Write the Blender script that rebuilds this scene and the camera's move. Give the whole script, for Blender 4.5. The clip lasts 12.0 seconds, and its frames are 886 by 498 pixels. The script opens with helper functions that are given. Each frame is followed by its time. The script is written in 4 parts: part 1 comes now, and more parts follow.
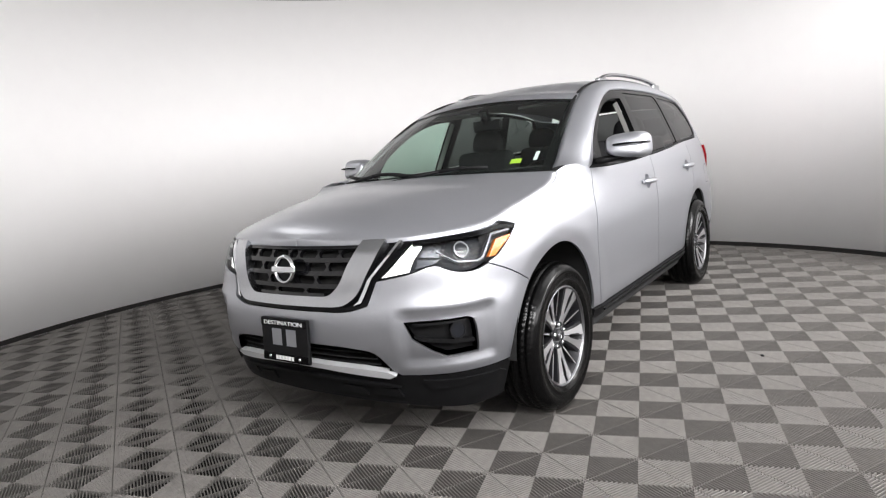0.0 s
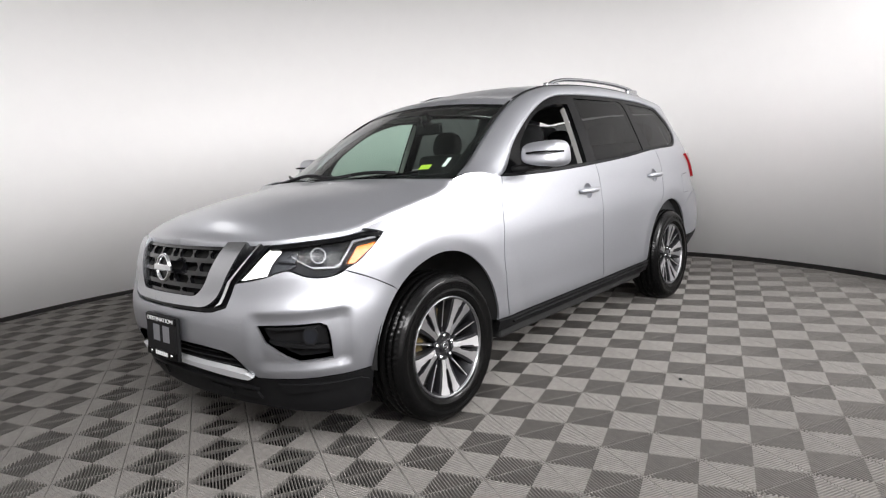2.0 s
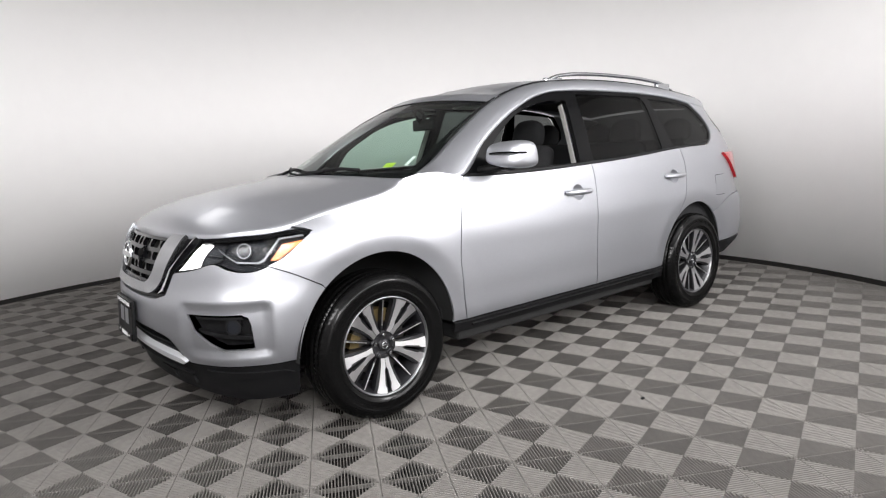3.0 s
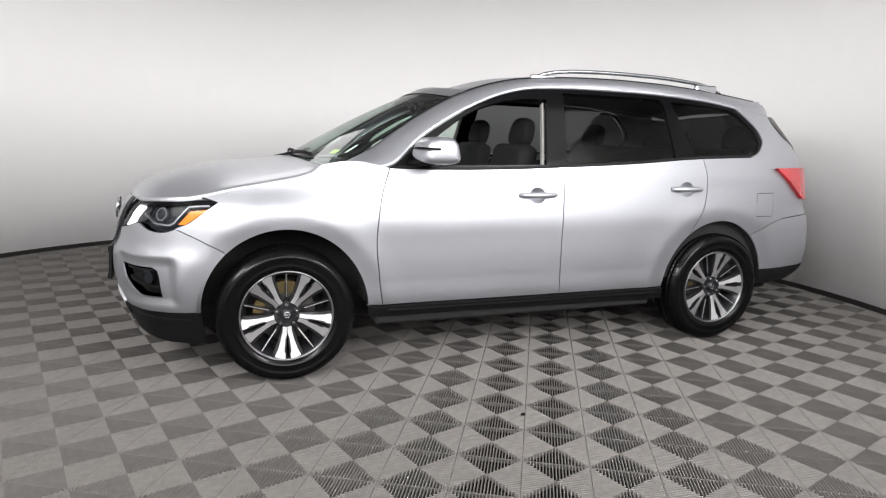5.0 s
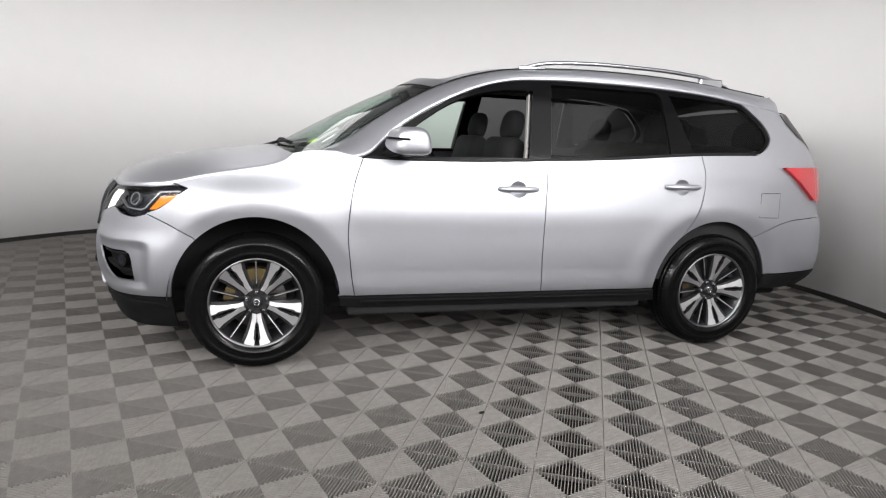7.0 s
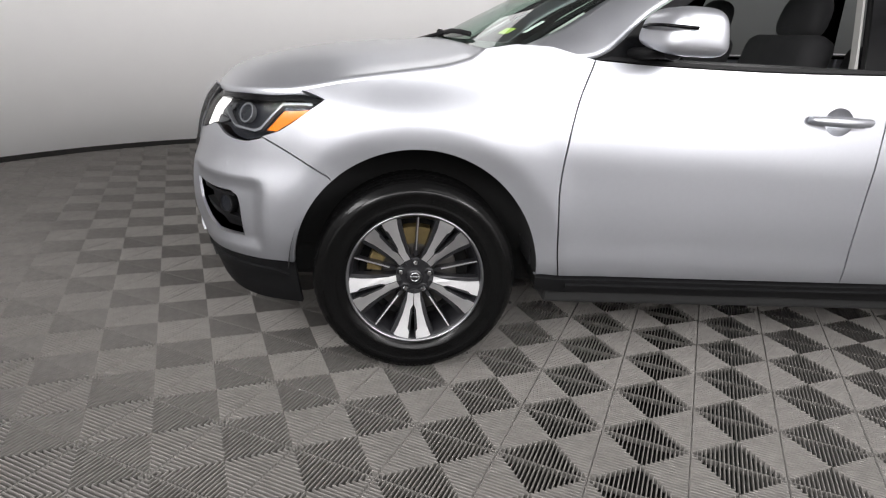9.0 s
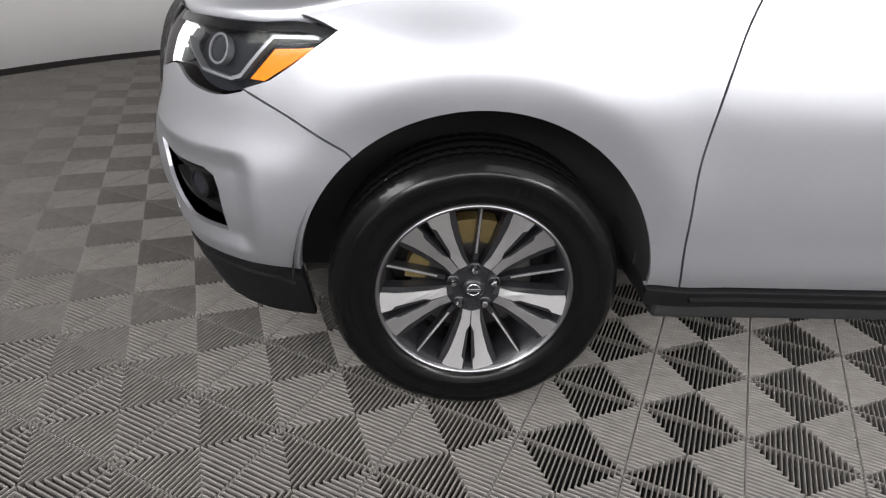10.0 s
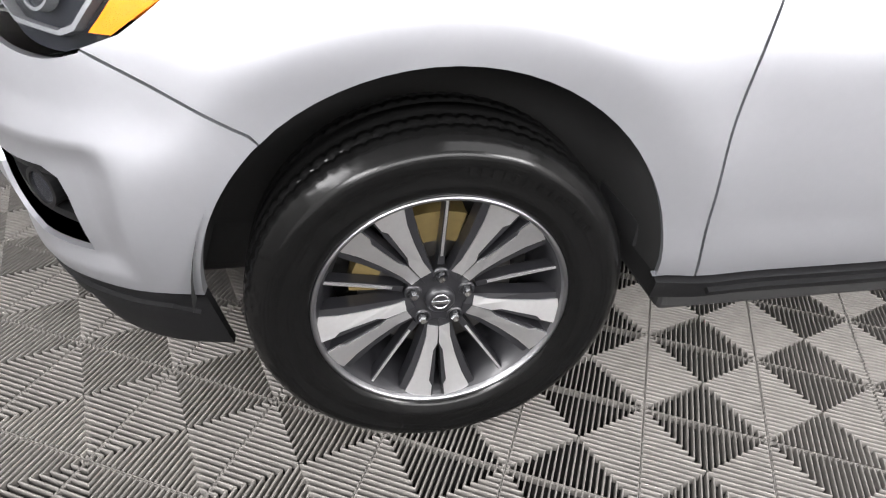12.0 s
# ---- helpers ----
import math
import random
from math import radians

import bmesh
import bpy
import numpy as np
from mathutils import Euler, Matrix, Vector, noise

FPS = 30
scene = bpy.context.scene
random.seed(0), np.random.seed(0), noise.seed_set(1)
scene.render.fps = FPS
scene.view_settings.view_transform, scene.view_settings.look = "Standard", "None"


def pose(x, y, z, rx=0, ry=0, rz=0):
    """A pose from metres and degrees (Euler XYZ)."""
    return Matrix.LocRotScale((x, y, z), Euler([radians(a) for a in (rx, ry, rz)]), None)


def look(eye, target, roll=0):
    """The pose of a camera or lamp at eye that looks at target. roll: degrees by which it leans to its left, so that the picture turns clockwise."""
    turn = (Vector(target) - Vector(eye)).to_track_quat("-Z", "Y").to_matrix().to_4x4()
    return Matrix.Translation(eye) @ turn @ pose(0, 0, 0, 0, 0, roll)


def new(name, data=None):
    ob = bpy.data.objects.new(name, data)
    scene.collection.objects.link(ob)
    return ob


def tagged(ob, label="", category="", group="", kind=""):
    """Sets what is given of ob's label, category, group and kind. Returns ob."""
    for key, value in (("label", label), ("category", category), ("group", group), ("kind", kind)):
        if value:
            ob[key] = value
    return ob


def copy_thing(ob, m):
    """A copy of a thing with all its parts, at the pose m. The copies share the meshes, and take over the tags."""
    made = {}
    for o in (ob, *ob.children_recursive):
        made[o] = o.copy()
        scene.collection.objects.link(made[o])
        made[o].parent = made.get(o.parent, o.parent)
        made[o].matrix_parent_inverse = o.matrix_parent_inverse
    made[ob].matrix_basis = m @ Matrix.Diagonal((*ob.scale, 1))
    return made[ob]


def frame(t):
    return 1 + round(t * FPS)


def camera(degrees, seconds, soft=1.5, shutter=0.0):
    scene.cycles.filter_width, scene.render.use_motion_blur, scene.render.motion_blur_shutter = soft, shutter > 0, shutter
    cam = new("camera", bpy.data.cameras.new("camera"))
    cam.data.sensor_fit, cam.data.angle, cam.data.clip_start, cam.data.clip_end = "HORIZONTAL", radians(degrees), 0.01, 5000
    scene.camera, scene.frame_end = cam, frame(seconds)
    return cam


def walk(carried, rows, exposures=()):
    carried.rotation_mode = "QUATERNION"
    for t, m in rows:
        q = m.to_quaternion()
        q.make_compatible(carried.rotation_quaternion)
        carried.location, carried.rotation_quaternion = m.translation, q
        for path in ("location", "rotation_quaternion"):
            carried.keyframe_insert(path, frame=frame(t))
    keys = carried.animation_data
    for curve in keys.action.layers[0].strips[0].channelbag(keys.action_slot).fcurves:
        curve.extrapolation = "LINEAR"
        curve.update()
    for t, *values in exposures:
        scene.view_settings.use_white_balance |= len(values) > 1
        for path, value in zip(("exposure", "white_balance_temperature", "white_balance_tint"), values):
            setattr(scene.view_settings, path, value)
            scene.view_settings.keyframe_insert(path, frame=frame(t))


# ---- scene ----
cam = camera(71.5, 12.0, soft=1.2)
PATH = [
    (0, (-2.756, -2.214, 1.317), (-1.149, -1.061, 1.022), -5.5),
    (0.5, (-2.77, -2.221, 1.325), (-1.161, -1.073, 1.023), -5.8),
    (1, (-2.711, -2.333, 1.311), (-1.093, -1.199, 1.0), -5.7),
    (1.5, (-2.442, -2.543, 1.301), (-0.858, -1.36, 0.999), -4.3),
    (2, (-2.201, -2.878, 1.293), (-0.717, -1.569, 1.004), -3.9),
    (2.5, (-1.921, -3.162, 1.294), (-0.568, -1.723, 0.981), -3.2),
    (3, (-1.592, -3.431, 1.325), (-0.368, -1.881, 1.007), -2.7),
    (3.2, (-1.473, -3.586, 1.331), (-0.301, -1.996, 1.013), -2.2),
    (4.8, (-0.418, -4.239, 1.362), (0.264, -2.395, 0.997), 0.9),
    (5, (-0.281, -4.254, 1.352), (0.372, -2.397, 0.996), 1.5),
    (5.5, (-0.018, -4.34, 1.369), (0.568, -2.461, 1.018), 2.8),
    (6, (0.139, -4.384, 1.36), (0.675, -2.487, 1.02), 2.7),
    (6.5, (0.154, -4.386, 1.363), (0.663, -2.486, 1.003), 2.3),
    (6.7, (0.154, -4.374, 1.352), (0.663, -2.474, 0.991), 2.3),
    (8.3, (-0.015, -3.61, 1.283), (0.351, -1.712, 0.771), 4.7),
    (8.5, (-0.02, -3.426, 1.271), (0.279, -1.525, 0.728), 4.3),
    (9, (-0.146, -3.019, 1.22), (0.07, -1.141, 0.568), 4.0),
    (9.5, (-0.228, -2.627, 1.239), (-0.044, -0.808, 0.43), 2.8),
    (10, (-0.199, -2.242, 1.219), (-0.05, -0.491, 0.264), 3.6),
    (10.5, (-0.228, -1.966, 1.135), (-0.035, -0.275, 0.085), 3.1),
    (11, (-0.229, -1.86, 1.119), (0.002, -0.228, -0.014), 3.0),
    (11.5, (-0.216, -1.855, 1.116), (0.033, -0.243, -0.042), 3.6),
    (12, (-0.201, -1.835, 1.14), (0.148, -0.215, 0.02), 3.3),
]
walk(cam, [(t, look(eye, target, roll)) for t, eye, target, roll in PATH], exposures=[(0.0, 0.18), (3.0, 0.06), (6.0, -0.04), (8.5, -0.15), (9.6, -0.16), (10.5, 0.40), (11.4, 0.60), (12.0, 0.84)])

# ---- light ----
CX, CY, RADIUS, HEIGHT = 0.55, 0.1, 4.38, 3.42  # the round room
world = bpy.data.worlds.new("studio_air")
scene.world = world
world.use_nodes = True
world.node_tree.nodes["Background"].inputs[0].default_value = (1, 1, 1, 1)
world.node_tree.nodes["Background"].inputs[1].default_value = 0.02
scene.view_settings.exposure = 0.0


def softbox(eye, target, wide, high, power, colour=(1.0, 0.985, 0.995)):
    """A large studio lamp that looks from eye to target."""
    data = bpy.data.lights.new("studio_lamp", "AREA")
    data.shape, data.size, data.size_y, data.energy, data.color = "RECTANGLE", wide, high, power, colour
    ob = new("studio_lamp", data)
    ob.matrix_world = look(eye, target)
    return ob


# lamps hung round the booth under the ceiling, most of them on its open side
softbox((0.5, -6.0, 2.6), (0.7, 4.0, 0.6), 5.8, 1.4, 210)
softbox((-2.2, -4.6, 2.9), (4.9, 0.2, 0.2), 1.6, 1.0, 140)
softbox((3.2, -4.8, 2.9), (-3.0, 3.2, 0.2), 1.8, 1.0, 190)
softbox((-2.9, -2.3, 2.9), (3.0, 1.8, 0.2), 1.6, 1.0, 95)
softbox((-0.3, 2.5, 3.30), (4.4, -2.2, 0.3), 1.6, 0.8, 14)
softbox((2.0, -3.0, 3.38), (2.0, -2.9, 0.0), 3.2, 1.6, 50)

# ---- materials ----


def material(name, base=(0.5, 0.5, 0.5), rough=0.5, metal=0.0, coat=0.0, coat_rough=0.04, grain=0.0, scale=30.0, bump=0.0, ior=1.5, spec=0.5, emit=0.0, flake=0.0):
    """A surface with its colour broken up at two scales, and a fine relief."""
    m = bpy.data.materials.new(name)
    m.use_nodes = True
    nt = m.node_tree
    b = nt.nodes["Principled BSDF"]
    b.inputs["Base Color"].default_value = (*base, 1)
    b.inputs["Roughness"].default_value = rough
    b.inputs["Metallic"].default_value = metal
    b.inputs["Coat Weight"].default_value = coat
    b.inputs["Coat Roughness"].default_value = coat_rough
    b.inputs["IOR"].default_value = ior
    b.inputs["Specular IOR Level"].default_value = spec
    if emit:
        b.inputs["Emission Color"].default_value = (*base, 1)
        b.inputs["Emission Strength"].default_value = emit
    if grain or bump:
        co = nt.nodes.new("ShaderNodeTexCoord")
        fine, wide = nt.nodes.new("ShaderNodeTexNoise"), nt.nodes.new("ShaderNodeTexNoise")
        fine.inputs["Scale"].default_value, wide.inputs["Scale"].default_value = scale, scale / 14
        fine.inputs["Detail"].default_value = wide.inputs["Detail"].default_value = 4
        for n in (fine, wide):
            nt.links.new(co.outputs["Object"], n.inputs["Vector"])
        add = nt.nodes.new("ShaderNodeMath")
        add.operation = "ADD"
        nt.links.new(fine.outputs["Fac"], add.inputs[0])
        nt.links.new(wide.outputs["Fac"], add.inputs[1])
        if grain:
            r = nt.nodes.new("ShaderNodeMapRange")
            r.inputs["From Min"].default_value, r.inputs["From Max"].default_value = 0.6, 1.4
            r.inputs["To Min"].default_value, r.inputs["To Max"].default_value = 1 - grain, 1 + grain
            nt.links.new(add.outputs[0], r.inputs["Value"])
            mix = nt.nodes.new("ShaderNodeVectorMath")
            mix.operation = "SCALE"
            mix.inputs[0].default_value = base
            nt.links.new(r.outputs["Result"], mix.inputs["Scale"])
            nt.links.new(mix.outputs["Vector"], b.inputs["Base Color"])
            rr = nt.nodes.new("ShaderNodeMapRange")
            rr.inputs["From Min"].default_value, rr.inputs["From Max"].default_value = 0.6, 1.4
            rr.inputs["To Min"].default_value, rr.inputs["To Max"].default_value = max(rough - grain * 0.3, 0.02), min(rough + grain * 0.3, 1)
            nt.links.new(add.outputs[0], rr.inputs["Value"])
            nt.links.new(rr.outputs["Result"], b.inputs["Roughness"])
        if bump:
            bp = nt.nodes.new("ShaderNodeBump")
            bp.inputs["Strength"].default_value = bump
            bp.inputs["Distance"].default_value = 0.002
            nt.links.new(fine.outputs["Fac"], bp.inputs["Height"])
            nt.links.new(bp.outputs["Normal"], b.inputs["Normal"])
    return m


def pane_material(name, tint, gloss_rough=0.01, least=0.045):
    """Thin glass: tinted see-through, with more gloss at a flat angle."""
    m = bpy.data.materials.new(name)
    m.use_nodes = True
    nt = m.node_tree
    nt.nodes.remove(nt.nodes["Principled BSDF"])
    out = nt.nodes["Material Output"]
    clear, gloss, mix, lw = (nt.nodes.new(k) for k in ("ShaderNodeBsdfTransparent", "ShaderNodeBsdfGlossy", "ShaderNodeMixShader", "ShaderNodeLayerWeight"))
    clear.inputs[0].default_value = (*tint, 1)
    gloss.inputs["Roughness"].default_value = gloss_rough
    lw.inputs["Blend"].default_value = 0.5
    steep, weight = nt.nodes.new("ShaderNodeMath"), nt.nodes.new("ShaderNodeMath")
    steep.operation, weight.operation = "POWER", "MULTIPLY_ADD"
    steep.inputs[1].default_value, weight.inputs[1].default_value, weight.inputs[2].default_value = 5.0, 0.8, least
    nt.links.new(lw.outputs["Facing"], steep.inputs[0])
    nt.links.new(steep.outputs[0], weight.inputs[0])
    nt.links.new(weight.outputs[0], mix.inputs[0])
    nt.links.new(clear.outputs[0], mix.inputs[1])
    nt.links.new(gloss.outputs[0], mix.inputs[2])
    nt.links.new(mix.outputs[0], out.inputs[0])
    return m


PAINT = material("silver_paint", (0.435, 0.445, 0.475), 0.39, 0.85, coat=0.45, coat_rough=0.12, grain=0.02, scale=900)
BLACK_PLASTIC = material("black_plastic", (0.006, 0.006, 0.0065), 0.55, grain=0.15, scale=300, bump=0.15, spec=0.18)
GLOSS_BLACK = material("gloss_black", (0.003, 0.003, 0.0034), 0.18, spec=0.11)
INNER_BLACK = material("liner_black", (0.006, 0.006, 0.006), 0.9, grain=0.1, scale=60)
RUBBER = material("tyre_rubber", (0.0035, 0.0035, 0.0035), 0.17, grain=0.3, scale=40, bump=0.05, spec=0.16)
CHROME = material("chrome", (0.82, 0.83, 0.85), 0.08, 1.0)
SATIN = material("satin_silver", (0.48, 0.49, 0.51), 0.26, 1.0, grain=0.02, scale=200)
STRIP = material("bright_strip", (0.80, 0.81, 0.83), 0.42, 0.55, grain=0.03, scale=150)
GRILLE_BLACK = material("grille_black", (0.006, 0.006, 0.007), 0.13, spec=0.5)
MACHINED = material("machined_alloy", (0.72, 0.72, 0.73), 0.40, 1.0, grain=0.05, scale=120)
RIM_EDGE = material("rim_edge", (0.27, 0.27, 0.28), 0.36, 1.0, grain=0.05, scale=120)
DARK_ALLOY = material("dark_alloy", (0.014, 0.014, 0.016), 0.38, 0.3, coat=0.12, grain=0.05, scale=80)
BRAKE = material("brake_steel", (0.09, 0.085, 0.08), 0.4, 0.8, grain=0.2, scale=50)
CALIPER = material("caliper_zinc", (0.13, 0.095, 0.035), 0.5, 0.4, grain=0.25, scale=60)
AMBER = material("amber_reflector", (0.72, 0.17, 0.004), 0.18, coat=0.5, grain=0.1, scale=250, bump=0.3)
RED_LENS = material("red_lens", (0.42, 0.008, 0.015), 0.12, coat=1.0, grain=0.1, scale=200)
LIT = material("running_light", (1.0, 0.98, 0.95), 0.3, emit=2.2)
LAMP_DARK = material("lamp_housing", (0.012, 0.013, 0.016), 0.4, spec=0.12)
LAMP_TRIM = material("lamp_trim", (0.20, 0.205, 0.215), 0.42, 0.7, grain=0.05, scale=120)
LAMP_BOWL = material("lamp_bowl", (0.055, 0.058, 0.064), 0.32, 0.8, grain=0.35, scale=70, bump=0.5)
LENS_GLASS = material("lamp_lens", (0.012, 0.013, 0.016), 0.22, spec=0.3)
CLOTH = material("seat_cloth", (0.007, 0.007, 0.008), 0.9, grain=0.3, scale=250, bump=0.4)
TRIM_GREY = material("pillar_trim", (0.24, 0.235, 0.225), 0.6, grain=0.03, scale=90)
HEADLINER = material("headliner", (0.16, 0.155, 0.15), 0.95, grain=0.1, scale=200)
STICKER_GREEN = material("sticker_green", (0.42, 0.58, 0.05), 0.5, grain=0.1, scale=70)
STICKER_WHITE = material("sticker_white", (0.78, 0.78, 0.78), 0.5, grain=0.03, scale=70)
TEXT_WHITE = material("white_print", (0.85, 0.85, 0.85), 0.5)
CLEAR = pane_material("windscreen_glass", (0.66, 0.79, 0.72))
LAMP_CLEAR = pane_material("lamp_cover", (0.93, 0.94, 0.95), 0.06, 0.010)
PRIVACY = pane_material("privacy_glass", (0.115, 0.12, 0.12), 0.01, 0.018)
WALL = material("white_wall_paint", (0.925, 0.915, 0.905), 0.55, grain=0.012, scale=6, bump=0.04)
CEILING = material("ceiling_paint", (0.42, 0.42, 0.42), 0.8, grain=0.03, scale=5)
BASEBOARD = material("baseboard_vinyl", (0.012, 0.011, 0.010), 0.5, grain=0.15, scale=30)
TILE = material("tile_plastic", (0.155, 0.147, 0.137), 0.62, grain=0.22, scale=26, bump=0.2, spec=0.22)
# near black: the shade deep between the tile ribs is put into this colour
SHADED_UNDERFLOOR = material("shaded_floor_below", (0.005, 0.0045, 0.004), 0.95, grain=0.25, scale=8)
BLACK_FABRIC = material("black_fabric", (0.006, 0.006, 0.006), 0.95, grain=0.2, scale=200)

# ---- building helpers ----


def part(name, mesh, mat, parent=None, label="", at=None):
    """Links a mesh or a bmesh as one object, under a thing or a part."""
    if isinstance(mesh, bmesh.types.BMesh):
        me = bpy.data.meshes.new(name)
        mesh.to_mesh(me)
        mesh.free()
        mesh = me
    if mat and not mesh.materials:
        mesh.materials.append(mat)
    ob = new(name, mesh)
    if parent:
        ob.parent = parent
    if at is not None:
        ob.matrix_basis = at
    return tagged(ob, label)


def raw_mesh(name, verts, faces, smooth=False, normals=None):
    me = bpy.data.meshes.new(name)
    me.from_pydata([tuple(map(float, v)) for v in verts], [], [tuple(map(int, f)) for f in faces])
    me.update()
    if smooth or normals is not None:
        me.shade_smooth()
    if normals is not None:
        me.normals_split_custom_set_from_vertices([tuple(map(float, n)) for n in normals])
    return me


def grid_mesh(name, pts, smooth=True, flip=False, closed=False):
    """A mesh from rows of points; closed joins each row's end to its start."""
    pts = np.asarray(pts, float)
    r, c = pts.shape[:2]
    faces = []
    for i in range(r - 1):
        for j in range(c if closed else c - 1):
            k = (j + 1) % c
            f = (i * c + j, i * c + k, (i + 1) * c + k, (i + 1) * c + j)
            faces.append(f[::-1] if flip else f)
    return raw_mesh(name, pts.reshape(-1, 3), faces, smooth)


def box(bm, x0, x1, y0, y1, z0, z1, bevel=0.0, m=None):
    vs = [bm.verts.new(p) for p in ((x0, y0, z0), (x1, y0, z0), (x1, y1, z0), (x0, y1, z0), (x0, y0, z1), (x1, y0, z1), (x1, y1, z1), (x0, y1, z1))]
    fs = [bm.faces.new([vs[i] for i in q]) for q in ((3, 2, 1, 0), (4, 5, 6, 7), (0, 1, 5, 4), (1, 2, 6, 5), (2, 3, 7, 6), (3, 0, 4, 7))]
    if bevel:
        edges = list({e for f in fs for e in f.edges})
        out = bmesh.ops.bevel(bm, geom=edges, offset=bevel, segments=3, affect="EDGES", profile=0.5)
        vs = list({v for f in out["faces"] for v in f.verts} | {v for v in vs if v.is_valid})
    if m is not None:
        bmesh.ops.transform(bm, matrix=m, verts=vs)
    return vs


def box_mesh(x0, x1, y0, y1, z0, z1, bevel=0.0):
    bm = bmesh.new()
    box(bm, x0, x1, y0, y1, z0, z1, bevel)
    return bm


def lathe(name, profile, segs=96, smooth=True, closed=False):
    """Turns (radius, y) points round the y axis."""
    rows = [[(r * math.cos(a), y, r * math.sin(a)) for a in np.linspace(0, 2 * math.pi, segs, endpoint=False)] for r, y in profile]
    if closed:
        rows.append(rows[0])
    return grid_mesh(name, rows, smooth, closed=True)


def prism(name, poly, y_of, depth, smooth=False):
    """A polygon in x and z, its face at y_of(x, z), with straight sides going back by depth."""
    n = len(poly)
    v = [(x, y_of(x, z), z) for x, z in poly] + [(x, y_of(x, z) + depth, z) for x, z in poly]
    f = [tuple(range(n))] + [(i, i + n, (i + 1) % n + n, (i + 1) % n) for i in range(n)]
    return raw_mesh(name, v, f, smooth)


def tube(name, pts, radius, segs=10, squash=1.0, ends=True):
    """A round bar along a line of points."""
    pts = [Vector(p) for p in pts]
    rows = []
    for i, p in enumerate(pts):
        t = (pts[min(i + 1, len(pts) - 1)] - pts[max(i - 1, 0)]).normalized()
        s = t.cross(Vector((0, 0, 1))).normalized()
        w = s.cross(t)
        r = radius(i / (len(pts) - 1)) if callable(radius) else radius
        rows.append([p + s * (r * math.cos(a)) + w * (r * squash * math.sin(a)) for a in np.linspace(0, 2 * math.pi, segs, endpoint=False)])
    if ends:
        rows = [[pts[0]] * segs] + rows + [[pts[-1]] * segs]
    return grid_mesh(name, rows, True, closed=True)


PLAN_F = [(-.2,-.938),(-.45,-.912),(-.62,-.865),(-.74,-.785),(-.83,-.655),(-.895,-.47),(-.935,-.25),(-.95,0)]
PLAN_R = [(3.0,-.937),(3.3,-.926),(3.6,-.896),(3.82,-.825),(3.98,-.65),(4.07,-.33),(4.10,0)]
def plan_curve():
    us, pts = [], []
    u = -.2
    seq = []
    for i,p in enumerate(PLAN_F):
        if i: u -= np.hypot(p[0]-PLAN_F[i-1][0], p[1]-PLAN_F[i-1][1])
        seq.append((u,p))
    seq = seq[::-1]
    u_front = seq[0][0]
    u0 = u_front
    # mirrored lead-in for a smooth nose
    lead = [(2*u0-seq[k][0], (seq[k][1][0], -seq[k][1][1])) for k in (2,1)]
    seq = lead + seq + [(.3,(.3,-.944)),(1.2,(1.2,-.95)),(2.2,(2.2,-.946))]
    u = 3.0
    rear=[]
    for i,p in enumerate(PLAN_R):
        if i: u += np.hypot(p[0]-PLAN_R[i-1][0], p[1]-PLAN_R[i-1][1])
        rear.append((u,p))
    ur = u
    tail = [(2*ur-rear[k][0], (rear[k][1][0], -rear[k][1][1])) for k in (-2,-3)]
    seq += rear + tail
    return np.array([s[0] for s in seq]), np.array([s[1] for s in seq]), u_front, ur
PU, PP, U_FRONT, U_REAR = plan_curve()
def hermite(xs, ys, x):
    """Smooth curve through (xs, ys) with three-point slopes."""
    ys = np.asarray(ys, float)
    d = np.diff(ys, axis=0) / (np.diff(xs) if ys.ndim == 1 else np.diff(xs)[:, None])
    h = np.diff(xs)
    m = np.empty_like(ys); m[0], m[-1] = d[0], d[-1]
    w = h[1:] / (h[1:] + h[:-1])
    w = w if ys.ndim == 1 else w[:, None]
    m[1:-1] = d[:-1] * w + d[1:] * (1 - w)
    x = np.clip(np.asarray(x, float), xs[0], xs[-1])
    k = np.clip(np.searchsorted(xs, x, side="right") - 1, 0, len(xs) - 2)
    t = (x - xs[k]) / h[k]
    hh = h[k]
    if ys.ndim > 1: t, hh = t[..., None], hh[..., None]
    return (2*t**3-3*t**2+1)*ys[k] + (t**3-2*t**2+t)*hh*m[k] + (3*t**2-2*t**3)*ys[k+1] + (t**3-t**2)*hh*m[k+1]
# inward offset by height: along the flank, over the nose, over the tail
FLANK = [(.18,.12),(.30,.070),(.40,.028),(.55,.014),(.75,.004),(.88,.0),(.98,.010),(1.06,.022),(1.14,.036),(1.22,.058),(1.32,.095),(1.45,.148),(1.58,.205),(1.68,.260),(1.78,.33)]
NOSE = [(.18,.13),(.27,.085),(.36,.06),(.44,.03),(.52,.006),(.60,.0),(.68,.006),(.76,.032),(.88,.060),(.96,.095),(1.02,.15),(1.08,.24),(1.2,.5),(1.4,.9),(1.78,1.4)]
TAIL = [(.18,.20),(.34,.12),(.44,.03),(.55,.0),(.70,.0),(.82,.012),(.90,.045),(1.0,.062),(1.1,.078),(1.2,.098),(1.32,.15),(1.45,.24),(1.58,.35),(1.68,.44),(1.78,.54)]
def ease(a,b,x):
    t=np.clip((x-a)/(b-a),0,1); return t*t*(3-2*t)
